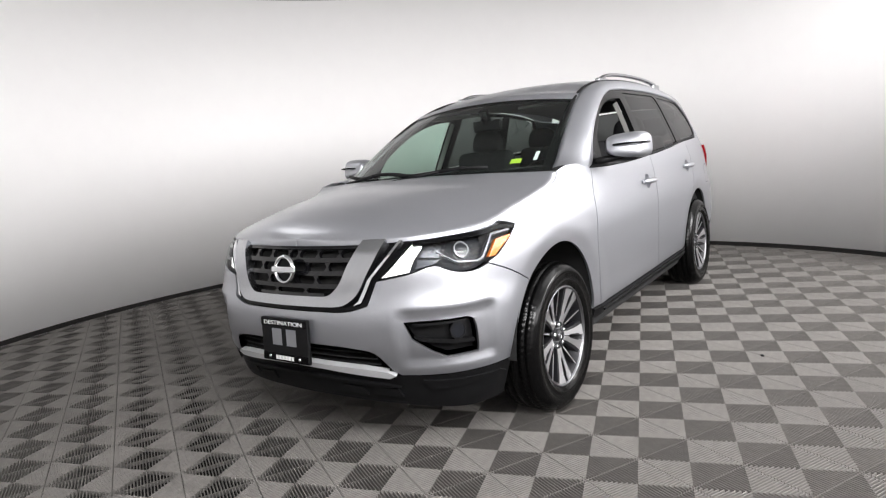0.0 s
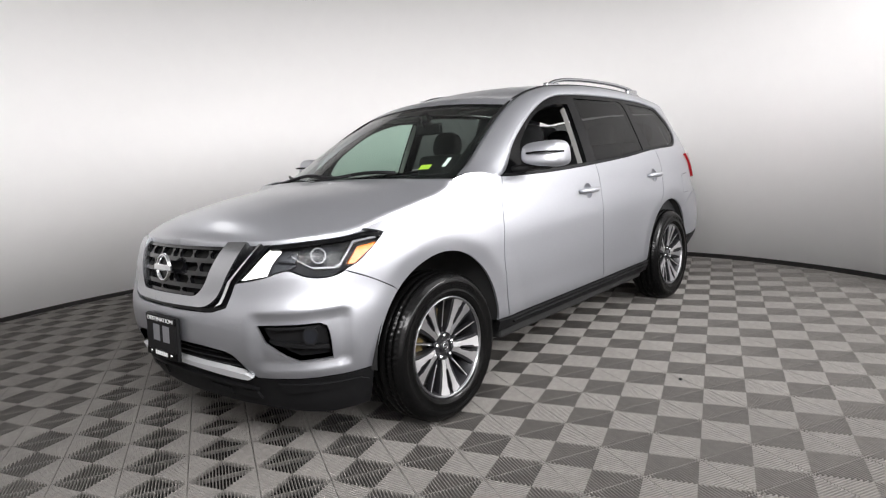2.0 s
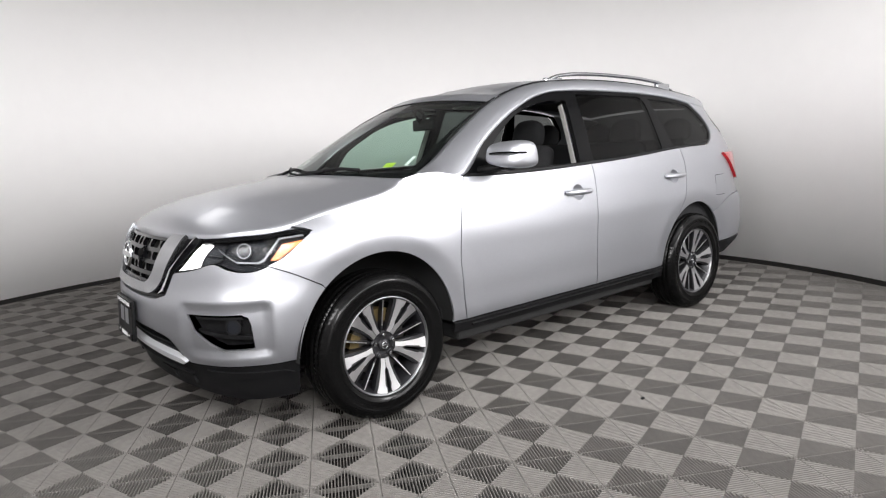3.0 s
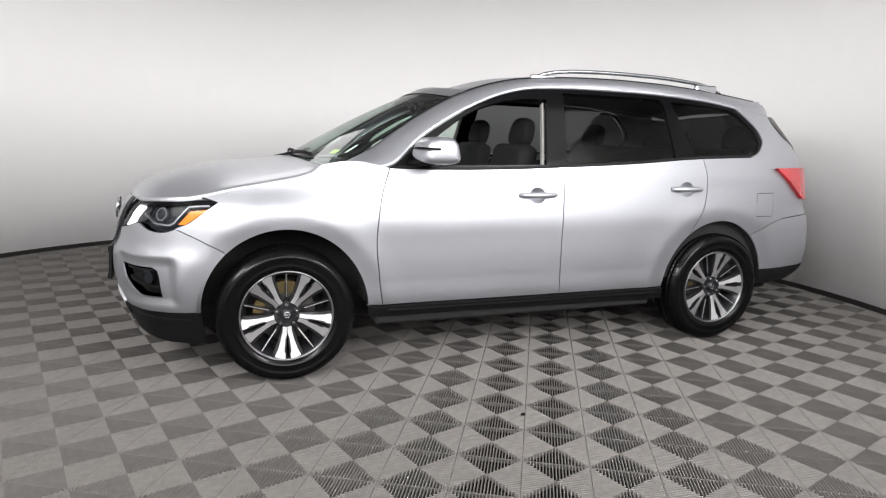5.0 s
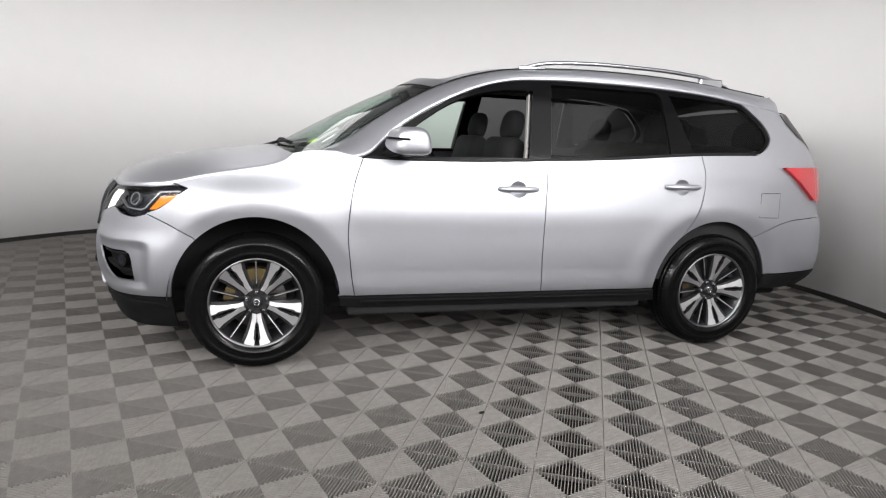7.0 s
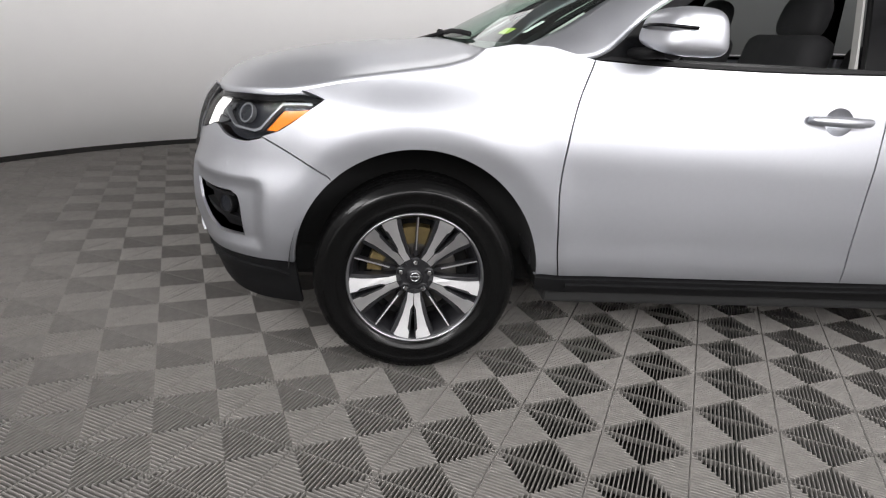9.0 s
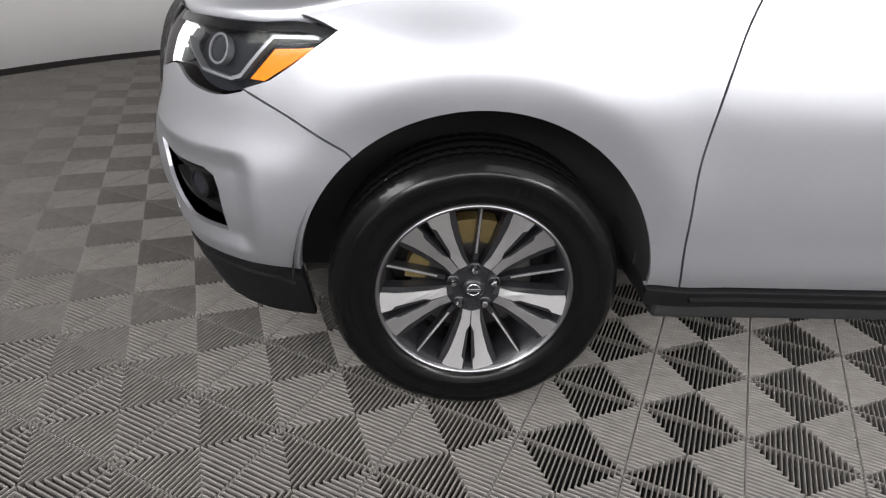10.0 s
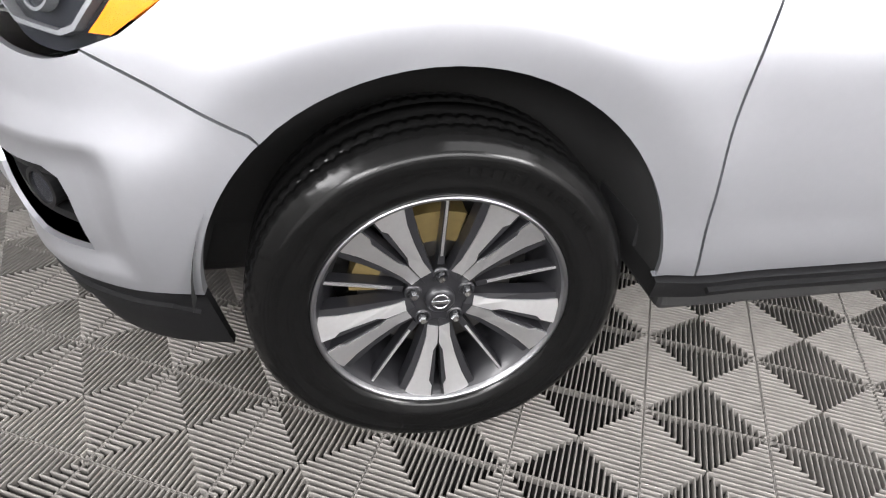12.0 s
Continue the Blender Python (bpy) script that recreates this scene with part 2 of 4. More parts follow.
def inset(u,z):
    f,n,r=[hermite(np.array([c[0] for c in C]),np.array([c[1] for c in C]),z) for C in (FLANK,NOSE,TAIL)]
    wn=ease(-.15,-.85,u); wr=ease(3.25,3.85,u)
    d=f*(1-wn)*(1-wr)+n*wn+r*wr
    # fender tops lean in towards the bonnet
    d=d+.05*ease(.94,1.10,z)*ease(.75,-.1,u)*(1-wn)
    # hollow round the fog lamps
    d=d+.020*ease(-1.04,-.96,u)*(1-ease(-.60,-.54,u))*ease(.43,.49,z)*(1-ease(.665,.715,z))
    # raised lips round the wheels
    for cx in (0.,2.9):
        rr=np.hypot(u-cx,z-.372)
        d=d+(-.006*(1-ease(.54,.70,rr))+.013*(1-ease(.43,.57,rr)))*(1-wn)*(1-wr)
    return d
def shell(u,z):
    u=np.asarray(u,float); z=np.asarray(z,float)
    k=.0088*ease(-.6,-.2,u)
    u=u+k*(u-.03); z=z+k*(z-1.352)
    b=hermite(PU,PP,u); e=.004
    t=(hermite(PU,PP,u+e)-hermite(PU,PP,u-e)); t/=np.linalg.norm(t,axis=-1,keepdims=True)
    n=np.stack([-t[...,1],t[...,0]],-1)     # points inward (+y on the left flank)
    d=inset(u,z)[...,None]
    p=b+n*d
    return np.concatenate([p,z[...,None]],-1)


def curve(*pts, step=0.025):
    """A smooth line through points."""
    p = np.array(pts, float)
    s = np.r_[0, np.cumsum(np.linalg.norm(np.diff(p, axis=0), axis=1))]
    return [tuple(q) for q in hermite(s, p, np.linspace(0, s[-1], max(2, int(s[-1] / step) + 1)))]


def line(*pts, step=0.03):
    out = []
    for a, b in zip(pts, pts[1:]):
        n = max(1, int(math.dist(a, b) / step))
        out += [(a[0] + (b[0] - a[0]) * k / n, a[1] + (b[1] - a[1]) * k / n) for k in range(n)]
    return out + [pts[-1]]


def arch(cx, a, b, start, end, n=28):
    """The edge of a wheel opening, from one angle to another."""
    return [(cx + a * math.cos(radians(t)), 0.372 + b * math.sin(radians(t))) for t in np.linspace(start, end, n)]


def clean(poly, gap=0.0):
    out = []
    for p in poly:
        if not out or math.dist(p, out[-1]) > 0.004:
            out.append(p)
    if math.dist(out[0], out[-1]) < 0.004:
        out.pop()
    if not gap:
        return out
    p = np.array(out)
    e = np.roll(p, -1, 0) - p
    e /= np.linalg.norm(e, axis=1, keepdims=True)
    area = np.sum(p[:, 0] * np.roll(p[:, 1], -1) - np.roll(p[:, 0], -1) * p[:, 1])
    n = np.stack([-e[:, 1], e[:, 0]], 1) * (1 if area > 0 else -1)
    m = n + np.roll(n, 1, 0)
    m /= np.maximum(np.linalg.norm(m, axis=1, keepdims=True), 0.3)
    return [tuple(q) for q in p + m * gap]


def inside(poly, pts):
    p, q = np.array(poly), np.asarray(pts, float)
    hit = np.zeros(len(q), bool)
    for a, b in zip(p, np.roll(p, -1, 0)):
        c = (a[1] > q[:, 1]) != (b[1] > q[:, 1])
        with np.errstate(divide="ignore", invalid="ignore"):
            hit ^= c & (q[:, 0] < (b[0] - a[0]) * (q[:, 1] - a[1]) / (b[1] - a[1]) + a[0])
    return hit


from mathutils.geometry import delaunay_2d_cdt


def mesh_2d(poly, holes=(), grid=0.03):
    """Triangles that fill a polygon with holes."""
    loops = [poly, *holes]
    verts, edges = [], []
    for lp in loops:
        k = len(verts)
        verts += lp
        edges += [(k + i, k + (i + 1) % len(lp)) for i in range(len(lp))]
    p = np.array(poly)
    gx, gy = np.meshgrid(np.arange(p[:, 0].min(), p[:, 0].max(), grid), np.arange(p[:, 1].min(), p[:, 1].max(), grid))
    g = np.stack([gx.ravel(), gy.ravel()], 1)
    ok = inside(poly, g)
    for h in holes:
        ok &= ~inside(h, g)
    g = g[ok]
    rim = np.array(verts)
    near = np.array([np.min(np.abs(rim - q).sum(1)) for q in g]) if len(g) else np.array([])
    g = g[near > grid * 0.55] if len(g) else g
    out = delaunay_2d_cdt([Vector(v) for v in verts] + [Vector(v) for v in g], edges, [], 0, 1e-6)
    v = np.array([tuple(q) for q in out[0]])
    f = np.array([t for t in out[2] if len(t) == 3])
    c = v[f].mean(1)
    ok = inside(poly, c)
    for h in holes:
        ok &= ~inside(h, c)
    return v, f[ok]


def panel(name, poly, mat, parent, sides=(1,), label="", holes=(), gap=0.0028, sink=0.0, lip=0.014, grid=0.03, surface=None):
    """A pressed panel on the body's surface: outline in (length along the flank, height), with turned-in edges.
    sides: 1 for the left flank, -1 for the right; both make one mesh across the middle."""
    poly = [(U_FRONT if p[0] < U_FRONT + 0.004 else U_REAR if p[0] > U_REAR - 0.004 else p[0], p[1]) for p in clean(poly, gap)]
    holes = [clean(h, -gap) for h in holes]
    uv, tri = mesh_2d(poly, holes, grid)
    e = 0.004
    at = lambda a, b: shell(a, b)
    p = at(uv[:, 0], uv[:, 1])
    n = np.cross(at(uv[:, 0] + e, uv[:, 1]) - at(uv[:, 0] - e, uv[:, 1]), at(uv[:, 0], uv[:, 1] + e) - at(uv[:, 0], uv[:, 1] - e))
    n /= np.linalg.norm(n, axis=1, keepdims=True)
    p = p - n * sink
    a, b, c = p[tri[0]]
    if np.dot(np.cross(b - a, c - a), n[tri[0][0]]) < 0:
        tri = tri[:, ::-1]
    count = {}
    for t in tri:
        for i, j in ((t[0], t[1]), (t[1], t[2]), (t[2], t[0])):
            count[(i, j)] = 1
    rim = [(i, j) for i, j in count if (j, i) not in count]
    V, N, F = [], [], []
    for s in sides:
        k = len(V)
        fl = np.array([1, s, 1])
        V += list(p * fl)
        N += list(n * fl)
        F += [tuple(t + k) if s > 0 else tuple(t[::-1] + k) for t in tri]
        if lip:
            for i, j in rim:
                if abs(p[i][1]) < 0.006 and abs(p[j][1]) < 0.006:
                    continue
                side = np.cross(p[j] - p[i], n[i])
                side /= max(np.linalg.norm(side), 1e-9)
                q = len(V)
                quad = [p[i], p[j], p[j] - n[j] * lip, p[i] - n[i] * lip]
                V += [w * fl for w in quad]
                N += [side * fl] * 4
                F.append((q + 1, q, q + 3, q + 2) if s > 0 else (q, q + 1, q + 2, q + 3))
    return part(name, raw_mesh(name, V, F, True, N), mat, parent, label)

# ---- the room: a round white booth, open towards the camera's side ----


def plan(r):
    """The wall's line: a long arc, then straight to a plain back wall."""
    arc = [(CX + r * math.cos(radians(a)), CY + r * math.sin(radians(a))) for a in np.linspace(-45, 225, 136)]
    grow = r - RADIUS
    return arc + [(arc[-1][0], -6.6 - grow), (arc[0][0], -6.6 - grow)]


def wall_mesh(name, inner, outer, z0, z1):
    n = len(inner)
    v = [(*p, z) for z in (z0, z1) for p in inner] + [(*p, z) for z in (z0, z1) for p in outer]
    f = []
    for i in range(n):
        j = (i + 1) % n
        f += [(j, i, n + i, n + j), (2 * n + i, 2 * n + j, 3 * n + j, 3 * n + i), (n + j, n + i, 3 * n + i, 3 * n + j), (i, j, 2 * n + j, 2 * n + i)]
    return raw_mesh(name, v, f)


wall = part("wall_round", wall_mesh("wall_round", plan(RADIUS), plan(RADIUS + 0.12), -0.02, HEIGHT), WALL)
for poly in wall.data.polygons:
    poly.use_smooth = abs(poly.normal.z) < 0.5 and poly.area < 1.5
tagged(wall, "smooth curved white painted studio wall", "wall", kind="structure")
board = part("baseboard", wall_mesh("baseboard", plan(RADIUS - 0.012), plan(RADIUS - 0.001), 0.0, 0.045), BASEBOARD)
tagged(board, "thin black baseboard along the white wall", "baseboard", kind="structure")
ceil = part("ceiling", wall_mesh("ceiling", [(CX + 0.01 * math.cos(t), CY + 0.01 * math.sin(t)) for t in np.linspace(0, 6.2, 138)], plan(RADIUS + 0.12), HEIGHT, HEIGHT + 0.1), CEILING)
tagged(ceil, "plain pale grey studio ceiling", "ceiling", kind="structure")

# low flush access door in the wall
DOOR = [(CX + (RADIUS - 0.006) * math.cos(radians(a)), CY + (RADIUS - 0.006) * math.sin(radians(a))) for a in np.linspace(-34.8, -44.6, 9)]
door_v = [(x, y, z) for z in (0.06, 1.56) for x, y in DOOR]
door = part("door_1", grid_mesh("door_1", [door_v[:9], door_v[9:]], True), WALL)
sol = door.modifiers.new("thickness", "SOLIDIFY")
sol.thickness, sol.offset = 0.012, 0.0
tagged(door, "low flush white access door in the curved wall", "door", kind="structure")
edge_v = [(x * 0.9992, y * 0.9992, z) for z in (0.05, 1.57) for x, y in DOOR]
for k, (p, q) in enumerate(((0, 9), (8, 17))):
    part("door_gap", tube("door_gap", [edge_v[p], edge_v[q]], 0.0028, 6), TRIM_GREY, door)
part("door_gap", tube("door_gap", edge_v[9:], 0.0028, 6), TRIM_GREY, door)

# black panel standing on the floor beside the camera's way
flag = tagged(new("black_panel"), "tall black fabric panel standing on the floor", "panel")
flag.matrix_basis = pose(1.596, -3.302, 0, 0, 0, -75)
part("cloth", box_mesh(0.012, 0.70, -0.012, 0.012, 0.04, 1.9, 0.004), BLACK_FABRIC, flag)
part("post", box_mesh(-0.012, 0.012, -0.012, 0.012, 0.0, 1.92, 0.003), BLACK_PLASTIC, flag)
part("post", box_mesh(0.70, 0.724, -0.012, 0.012, 0.0, 1.92, 0.003), BLACK_PLASTIC, flag)
part("foot", box_mesh(-0.012, 0.724, -0.14, 0.14, 0.0, 0.02, 0.004), BLACK_PLASTIC, flag)

# a scrap of dirt on the tiles
bm = bmesh.new()
bmesh.ops.create_icosphere(bm, subdivisions=2, radius=1)
for v in bm.verts:
    k = 1 + 0.35 * noise.noise(v.co * 2.3)
    v.co = (v.co.x * 0.017 * k, v.co.y * 0.010 * k, max(v.co.z, -0.3) * 0.006 * k + 0.0016)
scrap = part("debris", bm, BLACK_PLASTIC)
scrap.matrix_basis = pose(1.074, -1.673, 0.0, 0, 0, 20)
tagged(scrap, "small dark scrap of dirt on the floor tiles", "debris")

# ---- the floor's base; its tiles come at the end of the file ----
# blackened sheet that deepens the shade in the grooves
ground = part("floor", box_mesh(-5.5, 6.5, -7.4, 5.2, -0.14, -0.0245), SHADED_UNDERFLOOR)
tagged(ground, "grey interlocking ribbed plastic floor tiles", "floor", kind="structure")

# ---- the car ----
car = tagged(new("car"), "silver SUV with tinted rear windows and alloy wheels", "car")
BOTH = (1, -1)
UF, UR = U_FRONT, U_REAR
ARCH_F, ARCH_R = (0.0, 0.448, 0.482), (2.872, 0.43, 0.470)

front_seam = curve((0.569, 1.181), (0.521, 1.032), (0.496, 0.876), (0.489, 0.748), (0.501, 0.619), (0.516, 0.487), (0.53, 0.408))
mid_seam = curve((1.645, 1.195), (1.652, 1.119), (1.646, 0.882), (1.650, 0.634), (1.661, 0.408))
rear_seam = curve((2.726, 1.258), (2.746, 1.125), (2.729, 0.997), (2.690, 0.887), (2.615, 0.752))
belt = curve((0.569, 1.181), (0.751, 1.176), (1.086, 1.176), (1.645, 1.194), (2.175, 1.220), (2.643, 1.254), (3.162, 1.273))
belt_a = [p for p in belt if p[0] < 1.645] + [(1.645, 1.195)]
belt_b = [(1.645, 1.195)] + [p for p in belt if 1.66 < p[0] < 2.72] + [(2.726, 1.258)]
bonnet_line = curve((-0.43, 1.018), (-0.277, 1.056), (-0.06, 1.098), (0.11, 1.134), (0.165, 1.156), (0.20, 1.195))
lamp_low = curve((-1.106, 0.824), (-0.949, 0.848), (-0.818, 0.873), (-0.76, 0.852), (-0.70, 0.838), (-0.634, 0.836), (-0.56, 0.853), (-0.515, 0.868))
lamp_tip = curve((-0.515, 0.868), (-0.44, 0.920), (-0.371, 0.971), (-0.336, 0.996))
lamp_top = curve((-0.336, 0.996), (-0.40, 1.008), (-0.535, 0.998), (-0.72, 0.992), (-0.897, 0.985), (-0.93, 0.984))
bumper_seam = curve((-0.56, 0.856), (-0.44, 0.806), (-0.317, 0.743))


def arch_angle(spec, pt):
    return math.degrees(math.atan2((pt[1] - 0.372) / spec[2], (pt[0] - spec[0]) / spec[1]))


a_front, a_sill = arch_angle(ARCH_F, (-0.317, 0.743)), arch_angle(ARCH_F, (0.44, 0.408))
GRIPS = ((1.351, 1.592, 1.030), (2.451, 2.697, 1.061))


def bowl_line(u0, u1, z):
    """The rim of the hollow behind a door handle."""
    return [((u0 + u1) / 2 + 0.052 * math.cos(t), z - 0.004 + 0.046 * math.sin(t)) for t in np.linspace(0, 2 * math.pi, 28, endpoint=False)]


for s, word in ((1, "left"), (-1, "right")):
    one = (s,)
    # front wing
    poly = bumper_seam[::-1] + lamp_tip[1:] + line((-0.336, 0.998), (-0.40, 1.012), (-0.43, 1.018)) + bonnet_line + line((0.20, 1.195), (0.30, 1.215), (0.42, 1.215), (0.569, 1.181)) + front_seam + line((0.53, 0.408), (0.44, 0.408)) + arch(*ARCH_F, a_sill, a_front)
    panel("front_wing", poly, PAINT, car, one, grid=0.018)
    # doors
    d1 = panel("front_door", belt_a + mid_seam + line((1.661, 0.408), (0.53, 0.408)) + front_seam[::-1], PAINT, car, one, holes=[bowl_line(*GRIPS[0])])
    a0, a1 = arch_angle(ARCH_R, (2.615, 0.752)), arch_angle(ARCH_R, (2.444, 0.408))
    d2 = panel("rear_door", belt_b + rear_seam + arch(*ARCH_R, a0, a1 if a1 > 0 else a1 + 360) + line((2.444, 0.408), (1.661, 0.408)) + mid_seam[::-1], PAINT, car, one, holes=[bowl_line(*GRIPS[1])])
    # quarter
    glass_back = curve((3.162, 1.273), (3.253, 1.323), (3.298, 1.39), (3.285, 1.43), (3.18, 1.54), (3.10, 1.603))
    poly = [p for p in belt if p[0] > 2.73] + glass_back + line((3.10, 1.603), (3.25, 1.585), (3.42, 1.57), (3.60, 1.56), (3.9, 1.50), (4.1, 1.46), (4.1, 0.868)) + line((4.1, 0.868), (3.70, 0.862)) + curve((3.70, 0.862), (3.4, 0.838), (3.148, 0.738)) + arch(*ARCH_R, arch_angle(ARCH_R, (3.148, 0.738)), a0) + rear_seam[::-1]
    panel("rear_quarter", poly, PAINT, car, one, grid=0.018)
    # sill cladding
    panel("sill_cladding", line((0.445, 0.404), (0.53, 0.404), (1.66, 0.402), (2.447, 0.404), (2.478, 0.322), (1.68, 0.338), (0.455, 0.345)), BLACK_PLASTIC, car, one, sink=-0.012, lip=0.022)
    panel("sill_step", line((0.56, 0.388), (2.40, 0.386), (2.42, 0.372), (0.56, 0.374)), BLACK_PLASTIC, car, one, sink=-0.024, lip=0.016)
    # window band: black surround with openings
    outline = belt + glass_back + curve((3.10, 1.603), (2.957, 1.627), (2.505, 1.665), (2.086, 1.676), (1.684, 1.672), (1.49, 1.659), (1.298, 1.616), (1.111, 1.544), (0.967, 1.473), (0.758, 1.344), (0.569, 1.187))
    opening = curve((0.77, 1.200), (0.845, 1.340), (0.965, 1.432), (1.110, 1.515), (1.294, 1.575), (1.42, 1.597)) + line((1.42, 1.597), (1.602, 1.604), (1.545, 1.212), (0.77, 1.200))
    pane_b = line((1.735, 1.648), (2.42, 1.643)) + curve((2.42, 1.643), (2.475, 1.625), (2.490, 1.58)) + line((2.490, 1.58), (2.505, 1.262), (2.1, 1.234), (1.685, 1.214))
    pane_c = line((2.555, 1.628), (2.95, 1.603)) + curve((2.95, 1.603), (3.08, 1.575), (3.165, 1.51), (3.245, 1.42), (3.258, 1.38), (3.22, 1.325), (3.14, 1.296)) + line((3.14, 1.296), (2.672, 1.280))
    panel("window_surround", outline, GLOSS_BLACK, car, one, holes=[opening, pane_b, pane_c], sink=0.006, lip=0.03, label="gloss black window surround")
    for q, pn in ((pane_b, "rear_door_window"), (pane_c, "quarter_window")):
        g = panel(pn, q, PRIVACY, car, one, sink=0.010, lip=0, label="dark tinted window glass")
        g.visible_shadow = False
    if s < 0:
        g = panel("front_door_window", opening, CLEAR, car, one, sink=0.012, lip=0, label="clear green-tinted window glass")
        g.visible_shadow = False
    panel("belt_moulding", belt + [(p[0], p[1] + 0.018) for p in belt[::-1] if p[0] > 0.6], BLACK_PLASTIC, car, one, sink=0.001, lip=0.01)
    panel("pillar_trim", line((1.600, 1.598), (1.584, 1.598), (1.527, 1.215), (1.545, 1.215)), TRIM_GREY, car, one, sink=0.035, lip=0.03, label="pale grey inner pillar trim")
    # sheet pillar and roof side: from the window's upper edge to the roof's gutter
    low = curve((0.36, 1.195), (0.569, 1.187), (0.758, 1.344), (0.967, 1.473), (1.111, 1.544), (1.298, 1.616), (1.49, 1.659), (1.684, 1.672), (2.086, 1.676), (2.505, 1.665), (2.957, 1.627), (3.12, 1.60), (3.30, 1.575), (3.48, 1.56))
    lo = shell(np.array([p[0] for p in low]), np.array([p[1] for p in low]))
    up_key = np.array([(0.33, -0.775, 1.200), (0.46, -0.750, 1.262), (0.63, -0.715, 1.372), (0.80, -0.685, 1.478), (1.0, -0.650, 1.585), (1.2, -0.625, 1.662), (1.45, -0.612, 1.722), (1.75, -0.610, 1.748), (2.35, -0.610, 1.755), (3.0, -0.605, 1.715), (3.46, -0.58, 1.665)])
    upt = np.r_[0, np.cumsum(np.linalg.norm(np.diff(up_key, axis=0), axis=1))]
    lot = np.r_[0, np.cumsum(np.linalg.norm(np.diff(lo, axis=0), axis=1))]
    # pair points by place along the car
    hi = np.array([hermite(upt, up_key, np.interp(x, [0.36, 0.569, 1.3, 1.7, 3.0, 3.48], np.interp([0.33, 0.50, 1.22, 1.62, 2.95, 3.46], up_key[:, 0], upt))) for x in lo[:, 0]])
    rows = []
    for w in np.linspace(0, 1, 9):
        q = lo * (1 - w) + hi * w
        bulge = 0.020 * math.sin(math.pi * w)
        q = q + np.array([0, -0.7, 0.7]) * bulge
        rows.append(q * np.array([1, s, 1]))
    rows = [rows[0] + np.array([0, s * 0.02, -0.004])] + rows + [rows[-1] + np.array([0, s * 0.012, -0.02])]
    part("roof_side_rail", grid_mesh("roof_side_rail", rows, True, flip=s < 0), PAINT, car)
    gut = hi[12:] * np.array([1, s, 1]) + np.array([0, s * 0.012, -0.006])
    part("roof_gutter", tube("roof_gutter", gut[::4] + np.array([0, s * 0.004, 0.006]), 0.016, 8, 0.6), BLACK_PLASTIC, car)
    # roof rail
    key = np.array([(1.58, -0.585, 1.742), (1.68, -0.585, 1.775), (1.80, -0.585, 1.793), (2.0, -0.585, 1.803), (2.34, -0.585, 1.803), (2.75, -0.583, 1.785), (2.98, -0.58, 1.757), (3.10, -0.578, 1.715)])
    kt = np.r_[0, np.cumsum(np.linalg.norm(np.diff(key, axis=0), axis=1))]
    q = hermite(kt, key, np.linspace(0, kt[-1], 40)) * np.array([1, s, 1])
    rail = part("roof_rail", tube("roof_rail", q, lambda w: 0.021 - 0.006 * abs(2 * w - 1) ** 6, 12, 0.62), SATIN, car, "satin silver roof rail")
    for x in (1.66, 2.96):
        bm = box_mesh(x - 0.09, x + 0.09, s * -0.585 - 0.018, s * -0.585 + 0.018, 1.70, 1.765, 0.012)
        part("rail_foot", bm, SATIN, rail)
    # handles
    for (u0, u1, zz), d in zip(GRIPS, (d1, d2)):
        us = np.linspace(u0, u1, 13)
        base = shell(us, np.full(13, zz))
        up = np.sin(np.linspace(0, math.pi, 13)) ** 0.5 * 0.034 + 0.004
        q = base + np.stack([np.zeros(13), -up, np.zeros(13)], 1)
        part("door_handle", tube("door_handle", q * np.array([1, s, 1]), lambda w: 0.0185 - 0.006 * abs(2 * w - 1) ** 3, 10, 1.0), PAINT, d, "silver painted pull handle")
        um, cup = (u0 + u1) / 2, bowl_line(u0, u1, zz)
        v, f = mesh_2d(clean(cup, -0.003), (), 0.012)
        p = shell(v[:, 0], v[:, 1])
        p[:, 1] += np.clip(1.1 - ((v[:, 0] - um) / 0.052) ** 2 - ((v[:, 1] - zz + 0.004) / 0.046) ** 2, 0, 1) ** 0.7 * 0.026
        p = p * np.array([1, s, 1])
        part("handle_cup", raw_mesh("handle_cup", p, f if s > 0 else f[:, ::-1], True), PAINT, d, "rounded recess behind the handle")
    # mirror
    bm = bmesh.new()
    bmesh.ops.create_uvsphere(bm, u_segments=40, v_segments=24, radius=1)
    for v in bm.verts:
        x, y, z = v.co
        x, y, z = [math.copysign(abs(c) ** 0.55, c) for c in (x, y, z)]
        x = x * (0.100 - 0.02 * z) - 0.02 * y
        v.co = (0.795 + x, s * (-1.045 + y * 0.115), 1.286 + z * 0.069 * (1 - 0.16 * y) + 0.006 * y)
    if s < 0:
        bmesh.ops.reverse_faces(bm, faces=bm.faces[:])
    for f in bm.faces:
        f.smooth = True
    mir = part("wing_mirror", bm, PAINT, car, "silver wing mirror with a black base")
    part("mirror_arm", tube("mirror_arm", [(0.70, s * -0.86, 1.205), (0.74, s * -0.93, 1.212), (0.79, s * -1.02, 1.225)], 0.03, 10, 0.7), BLACK_PLASTIC, mir)
    part("mirror_base", tube("mirror_base", [(0.74, s * -1.10, 1.216), (0.78, s * -1.03, 1.208), (0.82, s * -0.95, 1.208), (0.85, s * -0.90, 1.214)], 0.024, 8, 0.6), BLACK_PLASTIC, mir)
    part("indicator_strip", tube("indicator_strip", [(0.684, s * -0.99, 1.292), (0.677, s * -1.05, 1.296), (0.685, s * -1.12, 1.296), (0.715, s * -1.157, 1.294), (0.78, s * -1.166, 1.292)], 0.006, 6), GLOSS_BLACK, mir)
